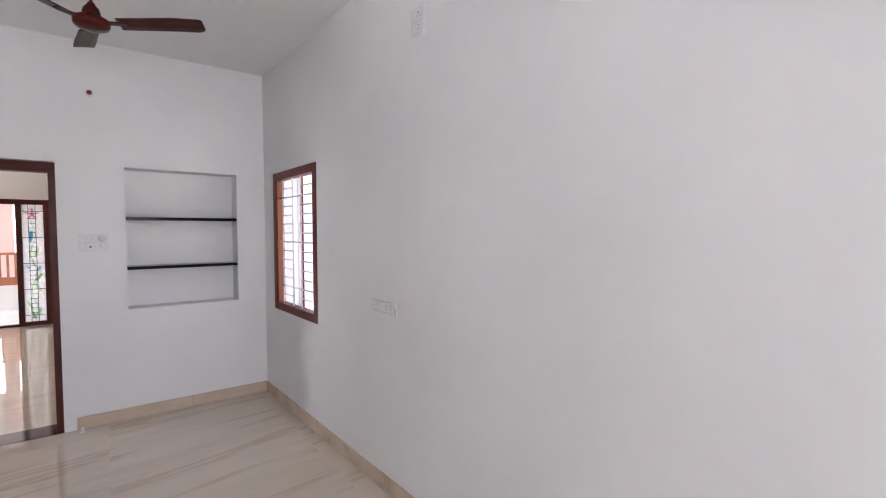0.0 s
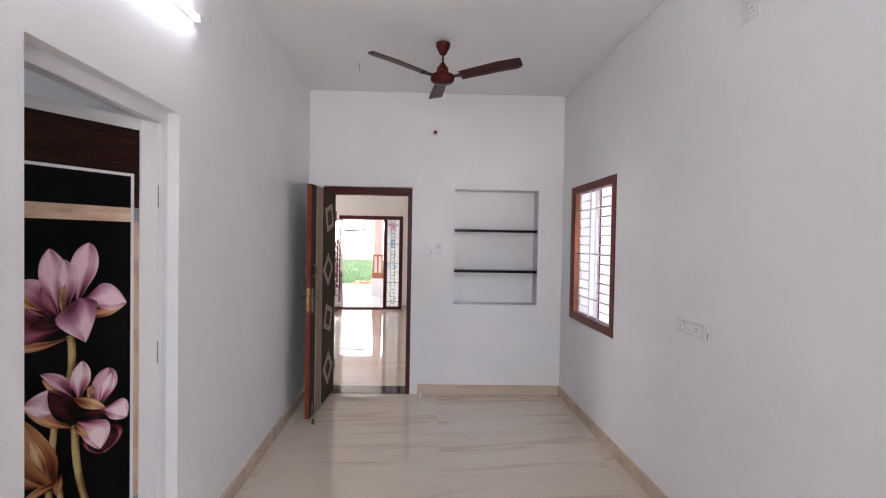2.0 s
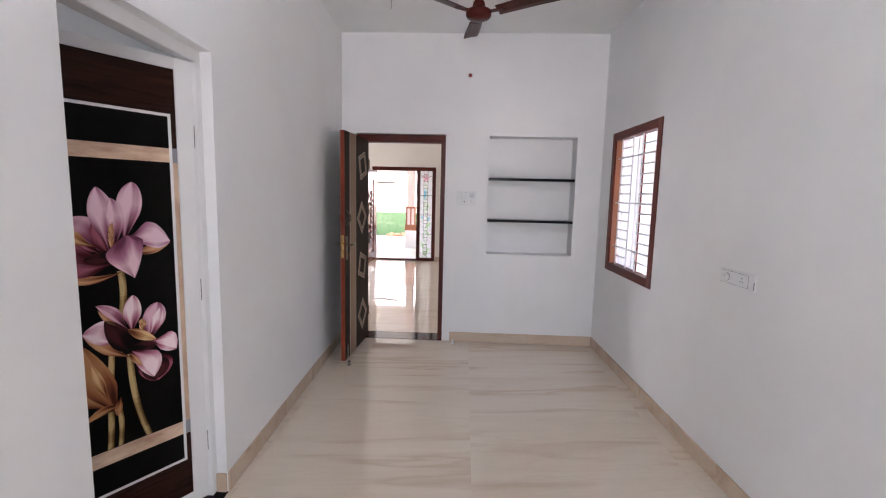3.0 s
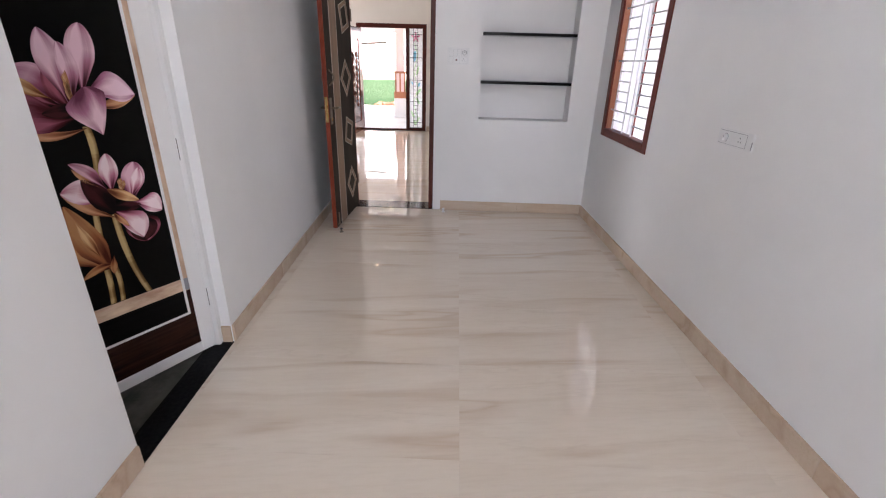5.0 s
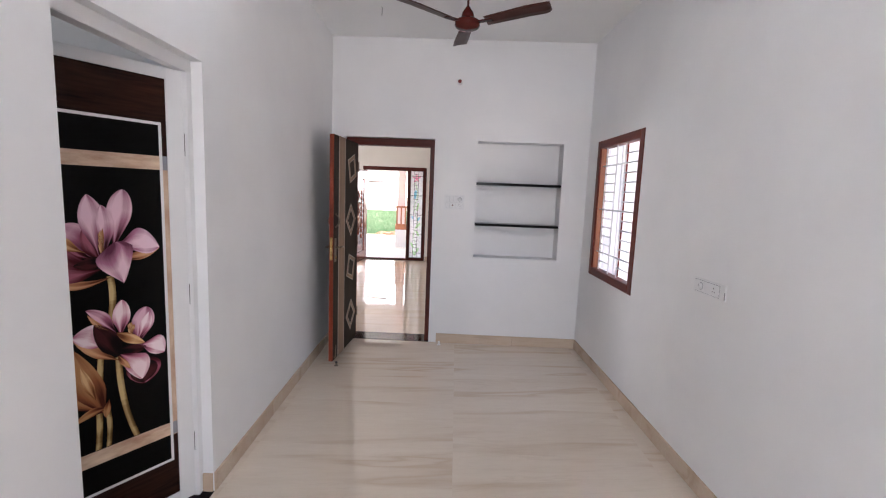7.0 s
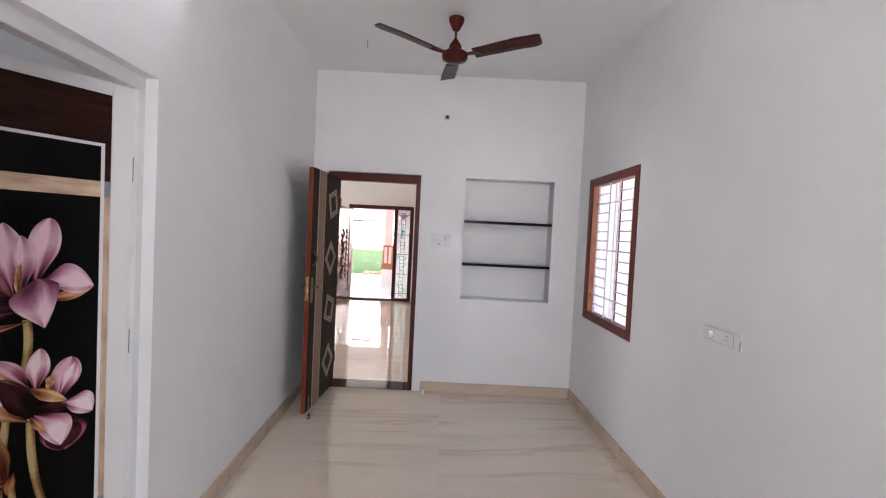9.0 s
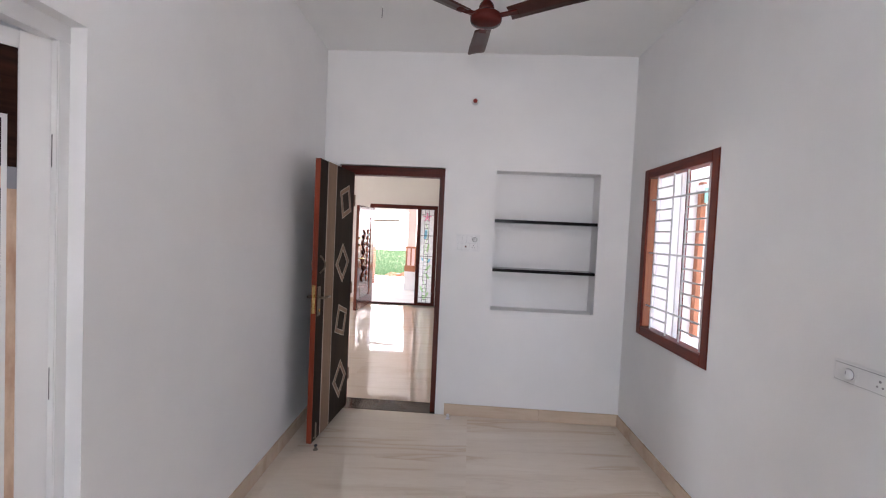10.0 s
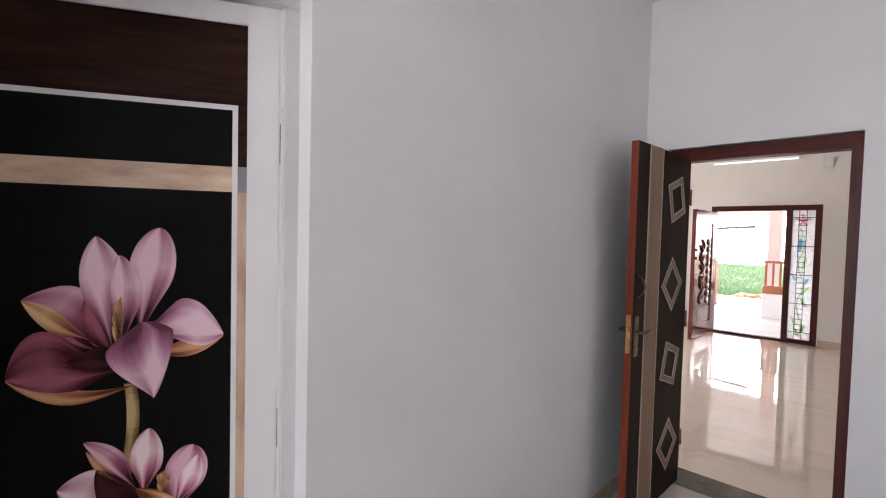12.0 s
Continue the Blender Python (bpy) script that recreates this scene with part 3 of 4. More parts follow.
def petal(base, tip, one, two, bend, mat, level, name="printed_petal", root=0.15):
    """A printed petal between two places on the panel; each side has (half width, place of its bulge, fullness); bend bows it."""
    b, t = Vector(base), Vector(tip)
    d = t - b
    side = Vector((-d.y, d.x)).normalized()
    bm = bmesh.new()
    uv = bm.loops.layers.uv.new("uv")
    rows, cols, grid = 24, 8, []

    def half(w, at, full, s):
        k = math.log(0.5) / math.log(at)
        return w * max(math.sin(math.pi * s ** k), 0.0) ** full * (root + (1 - root) * min(1, s / (0.8 * at))) + 0.0003

    for i in range(rows + 1):
        s = 0.5 - 0.5 * math.cos(math.pi * i / rows)
        mid = b + d * s + side * bend * math.sin(math.pi * s)
        row = []
        for j in range(cols + 1):
            c = 2 * j / cols - 1
            w = c * half(*(one if c < 0 else two), s)
            row.append((bm.verts.new((mid.x + side.x * w, -0.0048 + 0.0003 * level, mid.y + side.y * w)), s, c))
        grid.append(row)
    for i in range(rows):
        for j in range(cols):
            q = (grid[i][j], grid[i + 1][j], grid[i + 1][j + 1], grid[i][j + 1])
            f = bm.faces.new([v for v, *_ in q])
            for loop, (_, s, c) in zip(f.loops, q):
                loop[uv].uv = (s, 0.5 + 0.5 * c)
    return part(name, bm, mat, panel)


def stalk(points, w, level):
    bm = bmesh.new()
    uv = bm.loops.layers.uv.new("uv")
    n = 16
    (x0, z0), (x1, z1), (x2, z2) = points
    last = None
    for i in range(n + 1):
        s = i / n
        x = (1 - s) ** 2 * x0 + 2 * s * (1 - s) * x1 + s * s * x2
        z = (1 - s) ** 2 * z0 + 2 * s * (1 - s) * z1 + s * s * z2
        row = [bm.verts.new((x + k * w / 2, -0.0048 + 0.0003 * level, z)) for k in (-1, 0, 1)]
        if last:
            for j in (0, 1):
                f = bm.faces.new((last[j], last[j + 1], row[j + 1], row[j]))
                for loop, (a, c) in zip(f.loops, ((s, j), (s, j + 1), (s, j + 1), (s, j))):
                    loop[uv].uv = (0.2 + 0.4 * c, a)
        last = row
    return part("printed_stem", bm, STEMP, panel)


# stems and upper flower; a petal's first side is the one clockwise of its run as seen from the hinge
stalk(((0.318, 1.18), (0.302, 1.08), (0.330, 0.96)), 0.026, 0)
stalk(((0.303, 0.825), (0.306, 0.62), (0.247, 0.443)), 0.025, 0)
stalk(((0.366, 0.86), (0.376, 0.75), (0.380, 0.62)), 0.022, 0)
stalk(((0.384, 0.60), (0.384, 0.52), (0.394, 0.443)), 0.023, 1)
stalk(((0.352, 0.60), (0.344, 0.52), (0.357, 0.443)), 0.020, 1)
# left of the upper flower: hooded petal with an amber lining, then the deep crimson one with its rim
petal((0.365, 1.258), (0.523, 1.376), (0.022, 0.5, 0.8), (0.086, 0.60, 0.75), 0.0, PINK2, 1)
petal((0.370, 1.255), (0.470, 1.325), (0.016, 0.5, 0.8), (0.016, 0.5, 0.8), -0.006, CRIMSON, 2)
petal((0.398, 1.285), (0.523, 1.374), (0.020, 0.45, 0.8), (0.024, 0.55, 0.8), -0.006, YELLOWP, 3)
petal((0.312, 1.176), (0.553, 1.201), (0.015, 0.65, 0.6), (0.022, 0.6, 0.7), -0.036, TANPETAL, 2, root=0.9)
petal((0.330, 1.215), (0.552, 1.203), (0.040, 0.52, 0.7), (0.100, 0.68, 0.62), 0.0, CRIMSON, 3, root=0.4)
petal((0.315, 1.235), (0.440, 1.235), (0.022, 0.5, 0.7), (0.032, 0.4, 0.7), 0.0, DARKPETAL, 4)
petal((0.345, 1.230), (0.395, 1.400), (0.040, 0.5, 0.7), (0.050, 0.5, 0.7), 0.0, CRIMSON, 2)
# right petal, folded over its ochre underside
petal((0.262, 1.250), (0.123, 1.284), (0.028, 0.5, 0.7), (0.012, 0.4, 0.7), 0.014, TANPETAL, 3, root=0.9)
petal((0.292, 1.300), (0.122, 1.288), (0.086, 0.50, 0.85), (0.026, 0.72, 0.9), 0.004, LILAC, 4, root=0.5)
# three upright petals
petal((0.302, 1.290), (0.257, 1.540), (0.052, 0.62, 0.6), (0.042, 0.66, 0.5), 0.006, PINK, 3, root=0.45)
petal((0.352, 1.262), (0.384, 1.518), (0.044, 0.60, 0.7), (0.054, 0.52, 0.7), 0.0, PINK, 5, root=0.45)
petal((0.336, 1.270), (0.338, 1.476), (0.022, 0.62, 0.62), (0.038, 0.58, 0.6), 0.004, PINK, 6, root=0.5)
for k in range(12):
    petal((0.340 - 0.002 * (k % 3), 1.262 + 0.004 * k), (0.352 - 0.005 * (k % 4), 1.315 + 0.006 * k), (0.004, 0.5, 0.6), (0.004, 0.5, 0.6), 0.0, (YELLOWP, TANPETAL, BUDP)[k % 3], 7, name="printed_stamen")
# broad front petal
petal((0.296, 1.322), (0.270, 1.144), (0.062, 0.18, 0.75), (0.080, 0.38, 1.15), 0.0, LILAC, 8, root=0.6)
# lower flower
petal((0.292, 0.905), (0.279, 1.072), (0.034, 0.58, 0.62), (0.034, 0.58, 0.62), 0.0, BRIGHTPINK, 2)
petal((0.232, 0.855), (0.186, 1.024), (0.044, 0.62, 0.5), (0.046, 0.64, 0.5), 0.0, PINK2, 2, root=0.5)
petal((0.230, 0.875), (0.176, 0.998), (0.022, 0.60, 0.6), (0.026, 0.60, 0.6), 0.004, BRIGHTPINK, 3)
petal((0.300, 0.925), (0.410, 1.050), (0.014, 0.5, 0.8), (0.034, 0.58, 0.7), 0.004, PINK2, 4)
petal((0.330, 0.945), (0.405, 1.030), (0.010, 0.5, 0.8), (0.008, 0.5, 0.8), -0.006, TANPETAL, 5)
petal((0.298, 0.808), (0.460, 0.944), (0.020, 0.5, 0.7), (0.022, 0.5, 0.7), -0.010, TANPETAL, 3)
petal((0.328, 0.880), (0.460, 0.946), (0.026, 0.55, 0.7), (0.074, 0.55, 0.66), 0.0, BRIGHTPINK, 4)
petal((0.292, 0.822), (0.384, 0.985), (0.040, 0.45, 0.7), (0.042, 0.45, 0.7), 0.0, DARKPETAL, 5, root=0.6)
petal((0.305, 0.858), (0.195, 0.842), (0.022, 0.5, 0.6), (0.026, 0.5, 0.6), 0.0, DARKPETAL, 5, root=0.6)
petal((0.306, 0.932), (0.200, 0.864), (0.012, 0.4, 0.7), (0.030, 0.45, 0.7), -0.006, YELLOWP, 6, root=0.7)
petal((0.226, 0.862), (0.119, 0.798), (0.064, 0.58, 0.66), (0.022, 0.60, 0.7), 0.0, BRIGHTPINK, 5)
petal((0.226, 0.812), (0.204, 0.676), (0.078, 0.52, 0.55), (0.062, 0.42, 0.6), 0.0, CRIMSON, 6, root=0.7)
petal((0.230, 0.800), (0.210, 0.682), (0.068, 0.55, 0.5), (0.044, 0.55, 0.6), 0.0, DARKPETAL, 7, root=0.7)
petal((0.296, 0.834), (0.218, 0.698), (0.076, 0.52, 0.60), (0.020, 0.5, 0.7), 0.0, BRIGHTPINK, 8, root=0.5)
petal((0.304, 0.830), (0.262, 0.762), (0.010, 0.5, 0.7), (0.014, 0.4, 0.7), 0.0, TANPETAL, 9, root=0.8)
for k in range(12):
    petal((0.246 + 0.002 * (k % 3), 0.905 + 0.003 * k), (0.262 - 0.006 * (k % 5), 0.940 + 0.004 * (k % 8)), (0.005, 0.6, 0.6), (0.005, 0.6, 0.6), 0.0, (YELLOWP, BUDP, TANPETAL)[k % 3], 4, name="printed_stamen")
# closed bud with its sepals
petal((0.380, 0.600), (0.520, 0.800), (0.050, 0.5, 0.7), (0.040, 0.5, 0.7), 0.0, BUDP, 2)
petal((0.365, 0.592), (0.463, 0.898), (0.058, 0.45, 0.75), (0.046, 0.42, 0.75), 0.0, BUDP, 3, root=0.4)
petal((0.392, 0.660), (0.440, 0.820), (0.018, 0.45, 0.8), (0.016, 0.45, 0.8), 0.0, YELLOWP, 4)
petal((0.348, 0.616), (0.475, 0.585), (0.014, 0.5, 0.7), (0.018, 0.4, 0.7), 0.012, BUDP, 5, root=0.5)
petal((0.346, 0.652), (0.362, 0.576), (0.012, 0.55, 0.6), (0.014, 0.55, 0.6), 0.0, BUDP, 6, root=0.4)
bm = lathe(bmesh.new(), [(0.026, 0), (0.026, 0.006), (0.018, 0.010), (0.010, 0.030), (0.022, 0.036), (0.026, 0.048), (0.018, 0.058), (0.0, 0.060)], pose(BW - 0.04, 0.0, 1.05, -90), 20)
part("door_knob", bm, STEEL, bath_door)
for z in (0.3, 1.05, 1.75):
    part("hinge", boxes(((-0.010, -0.004, z - 0.05), (-0.001, 0.003, z + 0.05)), bevel=0.001), IRON, bath_door)

# carved main door, open into the hall
main_door = thing("main_door", pose(-1.757, 10.20, 0, 0, 0, -93.5), "carved reddish brown main entrance door standing open", "door")
MW = 1.0
part("leaf", boxes(((0, -0.05, 0.012), (MW, -0.012, 2.0)), bevel=0.003), MAINWOOD, main_door)
for x0, x1, z0, z1 in ((0, 0.17, 0.012, 2.0), (MW - 0.17, MW, 0.012, 2.0), (0.17, MW - 0.17, 0.012, 0.22), (0.17, MW - 0.17, 1.80, 2.0)):
    part("rail", boxes(((x0, -0.012, z0), (x1, 0.006, z1)), bevel=0.003), MAINWOOD, main_door)
for k in range(6):
    for z in (0.26 + 0.035 * k, 1.56 + 0.035 * k):
        part("carved_louver", boxes(((0.22, -0.012, z), (MW - 0.22, 0.004, z + 0.02)), bevel=0.006), MAINWOOD, main_door)
for k in range(9):
    bm = bmesh.new()
    bmesh.ops.create_uvsphere(bm, u_segments=14, v_segments=8, radius=0.5)
    bmesh.ops.transform(bm, matrix=Matrix.Translation((0.32, -0.010, 0.56 + 0.118 * k)) @ Matrix.Diagonal((0.16, 0.05, 0.115, 1)), verts=bm.verts)
    for f in bm.faces:
        f.smooth = True
    part("carved_scallop", bm, MAINWOOD, main_door)
bm = bmesh.new()
tube(bm, [(0.62 + 0.09 * math.sin(k * 0.8), 0.0, 0.52 + 1.02 * k / 24) for k in range(25)], 0.013, 8)
for k in range(6):
    s = 1 if k % 2 else -1
    tube(bm, [(0.62, 0.0, 0.62 + 0.15 * k), (0.62 + s * 0.07, 0.006, 0.70 + 0.15 * k), (0.62 + s * 0.12, 0.0, 0.68 + 0.15 * k)], 0.018, 8, 0.006)
part("carved_vine", bm, MAINWOOD, main_door)
bm = tube(bmesh.new(), [(0.93, 0.006, 1.0), (0.93, 0.055, 1.0), (0.86, 0.058, 1.0), (0.80, 0.055, 0.995)], 0.010, 10)
part("lever_handle", bm, BRASS, main_door)
for z in (1.25, 1.38):
    part("bolt_knob", lathe(bmesh.new(), [(0.018, 0), (0.018, 0.02), (0.010, 0.026), (0.0, 0.027)], pose(0.93, 0.006, z, -90), 16), BRASS, main_door)
part("tower_bolt", tube(bmesh.new(), [(0.95, 0.006, 0.02), (0.95, 0.02, 0.02), (0.95, 0.02, 0.14)], 0.008, 8), STEEL, main_door)

# stained sidelight with its grille
side = thing("window_2", pose(0, YH, 0), "milky glass sidelight painted with a flowering vine", "window", kind="structure")
SX0, SX1, SZ0, SZ1 = -0.765, -0.492, 0.06, 2.02
part("pane", boxes(((SX0, 0.07, SZ0), (SX1, 0.075, SZ1))), FROST, side, "milky white glass")
for k in range(5):
    z = SZ0 + 0.11 + k * (SZ1 - SZ0 - 0.22) / 4
    part("grille_bar", tube(bmesh.new(), [(SX0, 0.045, z), (SX1, 0.045, z)], 0.005, 6), IRON, side)
CX = (SX0 + SX1) / 2 - 0.01
for dx in (-0.045, 0.045):
    part("grille_bar", tube(bmesh.new(), [(CX + dx, 0.045, SZ0), (CX + dx, 0.045, SZ1)], 0.004, 6), IRON, side)
for k in range(24):
    z = SZ0 + 0.07 + k * 0.079
    part("grille_rung", tube(bmesh.new(), [(CX - 0.045, 0.045, z), (CX + 0.045, 0.045, z)], 0.004, 6), IRON, side)


def blob(cx, cz, lx, lz, turn, mat, name):
    bm = bmesh.new()
    vs = []
    for k in range(20):
        a = 2 * math.pi * k / 20
        r = 1 - 0.25 * abs(math.sin(a)) ** 3
        vs.append((lx * math.cos(a), lz * math.sin(a) * r))
    c, s = math.cos(radians(turn)), math.sin(radians(turn))
    lo = [bm.verts.new((cx + x * c - z * s, 0.066, cz + x * s + z * c)) for x, z in vs]
    hi = [bm.verts.new((v.co.x, 0.069, v.co.z)) for v in lo]
    bm.faces.new(lo)
    bm.faces.new(hi[::-1])
    for k in range(20):
        bm.faces.new((lo[k], hi[k], hi[(k + 1) % 20], lo[(k + 1) % 20]))
    return part(name, bm, mat, side)


for k in range(5):
    a = 72 * k + 18
    blob(CX + 0.045 * math.cos(radians(a)), 1.86 + 0.05 * math.sin(radians(a)), 0.05, 0.018, a, SPINK, "painted_petal")
blob(CX - 0.02, 1.50, 0.030, 0.13, -6, SBLUE, "painted_leaf")
blob(CX + 0.07, 0.95, 0.022, 0.06, -25, SBLUE, "painted_leaf")
blob(CX - 0.07, 0.98, 0.015, 0.05, 25, SBLUE, "painted_leaf")
for cx, cz, l, a in ((0.04, 1.22, 0.12, -12), (0.06, 0.80, 0.10, -35), (0.05, 0.62, 0.09, 30), (-0.06, 0.34, 0.10, 28), (0.05, 0.22, 0.09, -28), (-0.02, 0.17, 0.08, 20)):
    blob(CX + cx, cz, 0.022, l, a, SGREEN, "painted_leaf")
bm = bmesh.new()
tube(bm, [(CX + 0.035 * math.sin(k * 0.55), 0.066, 0.10 + 1.65 * k / 30) for k in range(31)], 0.006, 6)
part("painted_stem", bm, SGREEN, side)

# barred bedroom window
win = thing("window_1", EAST @ pose(XR, 3.936, 1.478), "mahogany window frame with white enamelled grille bars", "window", kind="structure")
WY, WZ, WF, WD = 0.480, 0.62, 0.068, 0.068
part("stile", boxes(((-0.006, -WY, -WZ), (WD, -WY + WF, WZ)), bevel=0.003), MAHOG, win)
part("stile", boxes(((-0.006, WY - WF, -WZ), (WD, WY, WZ)), bevel=0.003), MAHOG, win)
part("rail", boxes(((-0.006, -WY + WF, -WZ), (WD, WY - WF, -WZ + WF)), bevel=0.003), MAHOGH, win)
part("rail", boxes(((-0.006, -WY + WF, WZ - WF), (WD, WY - WF, WZ)), bevel=0.003), MAHOGH, win)
# daylight falling on the jambs is put into a paler wood colour
for y0, y1 in ((-WY + WF, -WY + WF + 0.004), (WY - WF - 0.004, WY - WF)):
    part("lit_jamb_lining", boxes(((0.010, y0, -WZ + WF), (WD, y1, WZ - WF))), ORANGEWOOD, win, "jamb face with outside daylight put into its paler colour")
part("mullion", boxes(((0.050, -0.046, -WZ + WF), (0.072, -0.030, WZ - WF)), bevel=0.003), MAHOG, win)
part("shutter_stile", boxes(((0.056, 0.038, -WZ + WF), (0.112, 0.052, WZ - WF)), bevel=0.002), PVC, win, "pale painted shutter stile")
part("shutter_pane", boxes(((0.086, 0.052, -WZ + WF), (0.090, WY - WF - 0.004, WZ - WF))), SATIN, win, "frosted shutter glass")
for dy in (0.322, 0.086, -0.100, -0.345):
    part("grille_bar", boxes(((0.024, dy - 0.006, -WZ + WF), (0.032, dy + 0.006, WZ - WF)), bevel=0.001), GRILLWHITE, win)
for k in range(13):
    z = (6 - k) * 0.0785
    if k in (1, 6, 11):
        part("grille_bar", tube(bmesh.new(), [(0.032, -WY + WF, z), (0.032, WY - WF, z)], 0.0065, 8), GRILLWHITE, win)
    else:
        for y0, y1 in ((0.086, 0.322), (-0.345, -0.100)):
            part("grille_rung", tube(bmesh.new(), [(0.030, y0, z), (0.030, y1, z)], 0.0055, 8), GRILLWHITE, win)


win3 = thing("window_3", pose(0, YF, 0), "teak framed hall window in the outside wall", "window", kind="structure")
part("post", boxes(((2.105, -0.06, 0.80), (2.145, 0.0, 2.06)), bevel=0.003), ORANGEWOOD, win3)
for x0, x1, z0, z1 in ((2.19, 2.255, 1.02, 1.90), (2.785, 2.85, 1.02, 1.90), (2.255, 2.785, 1.83, 1.90), (2.255, 2.785, 1.02, 1.09)):
    part("sash_rail", boxes(((x0, 0.03, z0), (x1, 0.08, z1)), bevel=0.003), ORANGEWOOD, win3)
part("pane", boxes(((2.255, 0.052, 1.09), (2.785, 0.056, 1.83))), PANE, win3).visible_shadow = False
shade = thing("window_sunshade", pose(0, YF, 1.985), "teal edged concrete sunshade over the hall window", "sunshade", kind="structure")
part("slab", boxes(((2.09, -0.13, 0), (3.0, 0.0, 0.05)), bevel=0.004), OUTWALL, shade)
part("edge", boxes(((2.09, -0.142, -0.10), (3.0, -0.132, 0.02)), bevel=0.002), TEALWALL, shade, "teal painted edge")

# ---- bedroom things ----
for z in (1.265, 1.680):
    tagged(part("niche_shelf", boxes(((0.467, YF + 0.004, z - 0.013), (1.319, YF + 0.198, z + 0.013)), bevel=0.002), GRANITE), "black polished granite shelf in the wall niche", "shelf", "niche shelves")

fan = thing("ceiling_fan", pose(0.295, 3.50, H), "brown three-bladed ceiling fan hanging from the ceiling", "ceiling fan")
part("hanger", tube(bmesh.new(), [(0, 0, 0.0), (0, 0, -0.03)], 0.012, 12), FANBROWN, fan)
part("canopy", lathe(bmesh.new(), [(0.050, -0.018), (0.054, -0.020), (0.053, -0.036), (0.048, -0.055), (0.037, -0.075), (0.026, -0.095), (0.016, -0.106)]), FANBROWN, fan)
part("down_rod", tube(bmesh.new(), [(0, 0, -0.10), (0, 0, -0.20)], 0.0085, 12), FANBLADE, fan)
part("lower_canopy", lathe(bmesh.new(), [(0.012, -0.160), (0.018, -0.166), (0.026, -0.182), (0.038, -0.196), (0.044, -0.215), (0.046, -0.240)]), FANBROWN, fan)
part("motor", lathe(bmesh.new(), [(0.046, -0.238), (0.060, -0.242), (0.064, -0.252), (0.084, -0.256), (0.090, -0.264), (0.090, -0.288), (0.083, -0.302), (0.062, -0.312), (0.030, -0.318), (0.0, -0.320)]), FANBROWN, fan)
for k in range(3):
    a = radians(95 + 120 * k)
    bm = bmesh.new()
    prev = None
    for i in range(12):
        s = i / 11
        x = 0.14 + s * 0.41 if i < 9 else (0.555, 0.582, 0.597)[i - 9]
        w = 0.050 + 0.012 * s
        if i >= 9:
            w *= (0.97, 0.88, 0.66)[i - 9]
        row = [bm.verts.new((x, y, -0.272 + 0.035 * s - 0.22 * y - 0.9 * y * y + dz)) for y, dz in ((-w, 0.003), (-w * 0.4, 0.004), (w * 0.4, 0.004), (w, 0.003), (w, -0.001), (w * 0.4, 0.0), (-w * 0.4, 0.0), (-w, -0.001))]
        if prev:
            for j in range(8):
                f = bm.faces.new((prev[j], prev[(j + 1) % 8], row[(j + 1) % 8], row[j]))
                f.smooth = True
        else:
            bm.faces.new(row)
        prev = row
    bm.faces.new(prev[::-1])
    bmesh.ops.transform(bm, matrix=Matrix.Rotation(a, 4, "Z"), verts=bm.verts)
    blade = part("blade", bm, FANBLADE, fan)
    bm = bmesh.new()
    box(bm, (0.085, -0.022, -0.276), (0.19, 0.022, -0.268), bevel=0.002)
    bmesh.ops.transform(bm, matrix=Matrix.Rotation(a, 4, "Z"), verts=bm.verts)
    part("blade_bracket", bm, FANBROWN, blade)


def batten(name, m, length, glow, label):
    """LED batten; local x along it, y out from the wall."""
    t = thing(name, m, label, "tube light")
    part("housing", boxes(((0, 0.0, -0.012), (length, 0.018, 0.012)), bevel=0.003), PLASTIC, t)
    part("diffuser", tube(bmesh.new(), [(0.02, 0.026, 0), (length - 0.02, 0.026, 0)], 0.0125, 12), glow, t, "glowing white diffuser")
    for x in (0.0, length - 0.02):
        part("end_cap", boxes(((x, 0.0, -0.015), (x + 0.02, 0.040, 0.015)), bevel=0.003), PLASTIC, t)


batten("tube_light", WEST @ pose(XL, 2.33, 2.61, 0, 0, -90), 1.2, LED, "lit white LED tube light on the bedroom wall")
batten("tube_light", pose(-0.70, YH, 2.80, 0, 0, 180), 1.15, LEDHALL, "lit white LED tube light over the main door")


PALEGAP = noisy("pale_module_gap", (0.50, 0.50, 0.52), (0.58, 0.58, 0.60), 9, 0.6)
# shade of gaps and pin holes put into a grey; dial marks share it
GAPGREY = noisy("shadow_grey_gap", (0.20, 0.20, 0.22), (0.28, 0.28, 0.30), 9, 0.6)


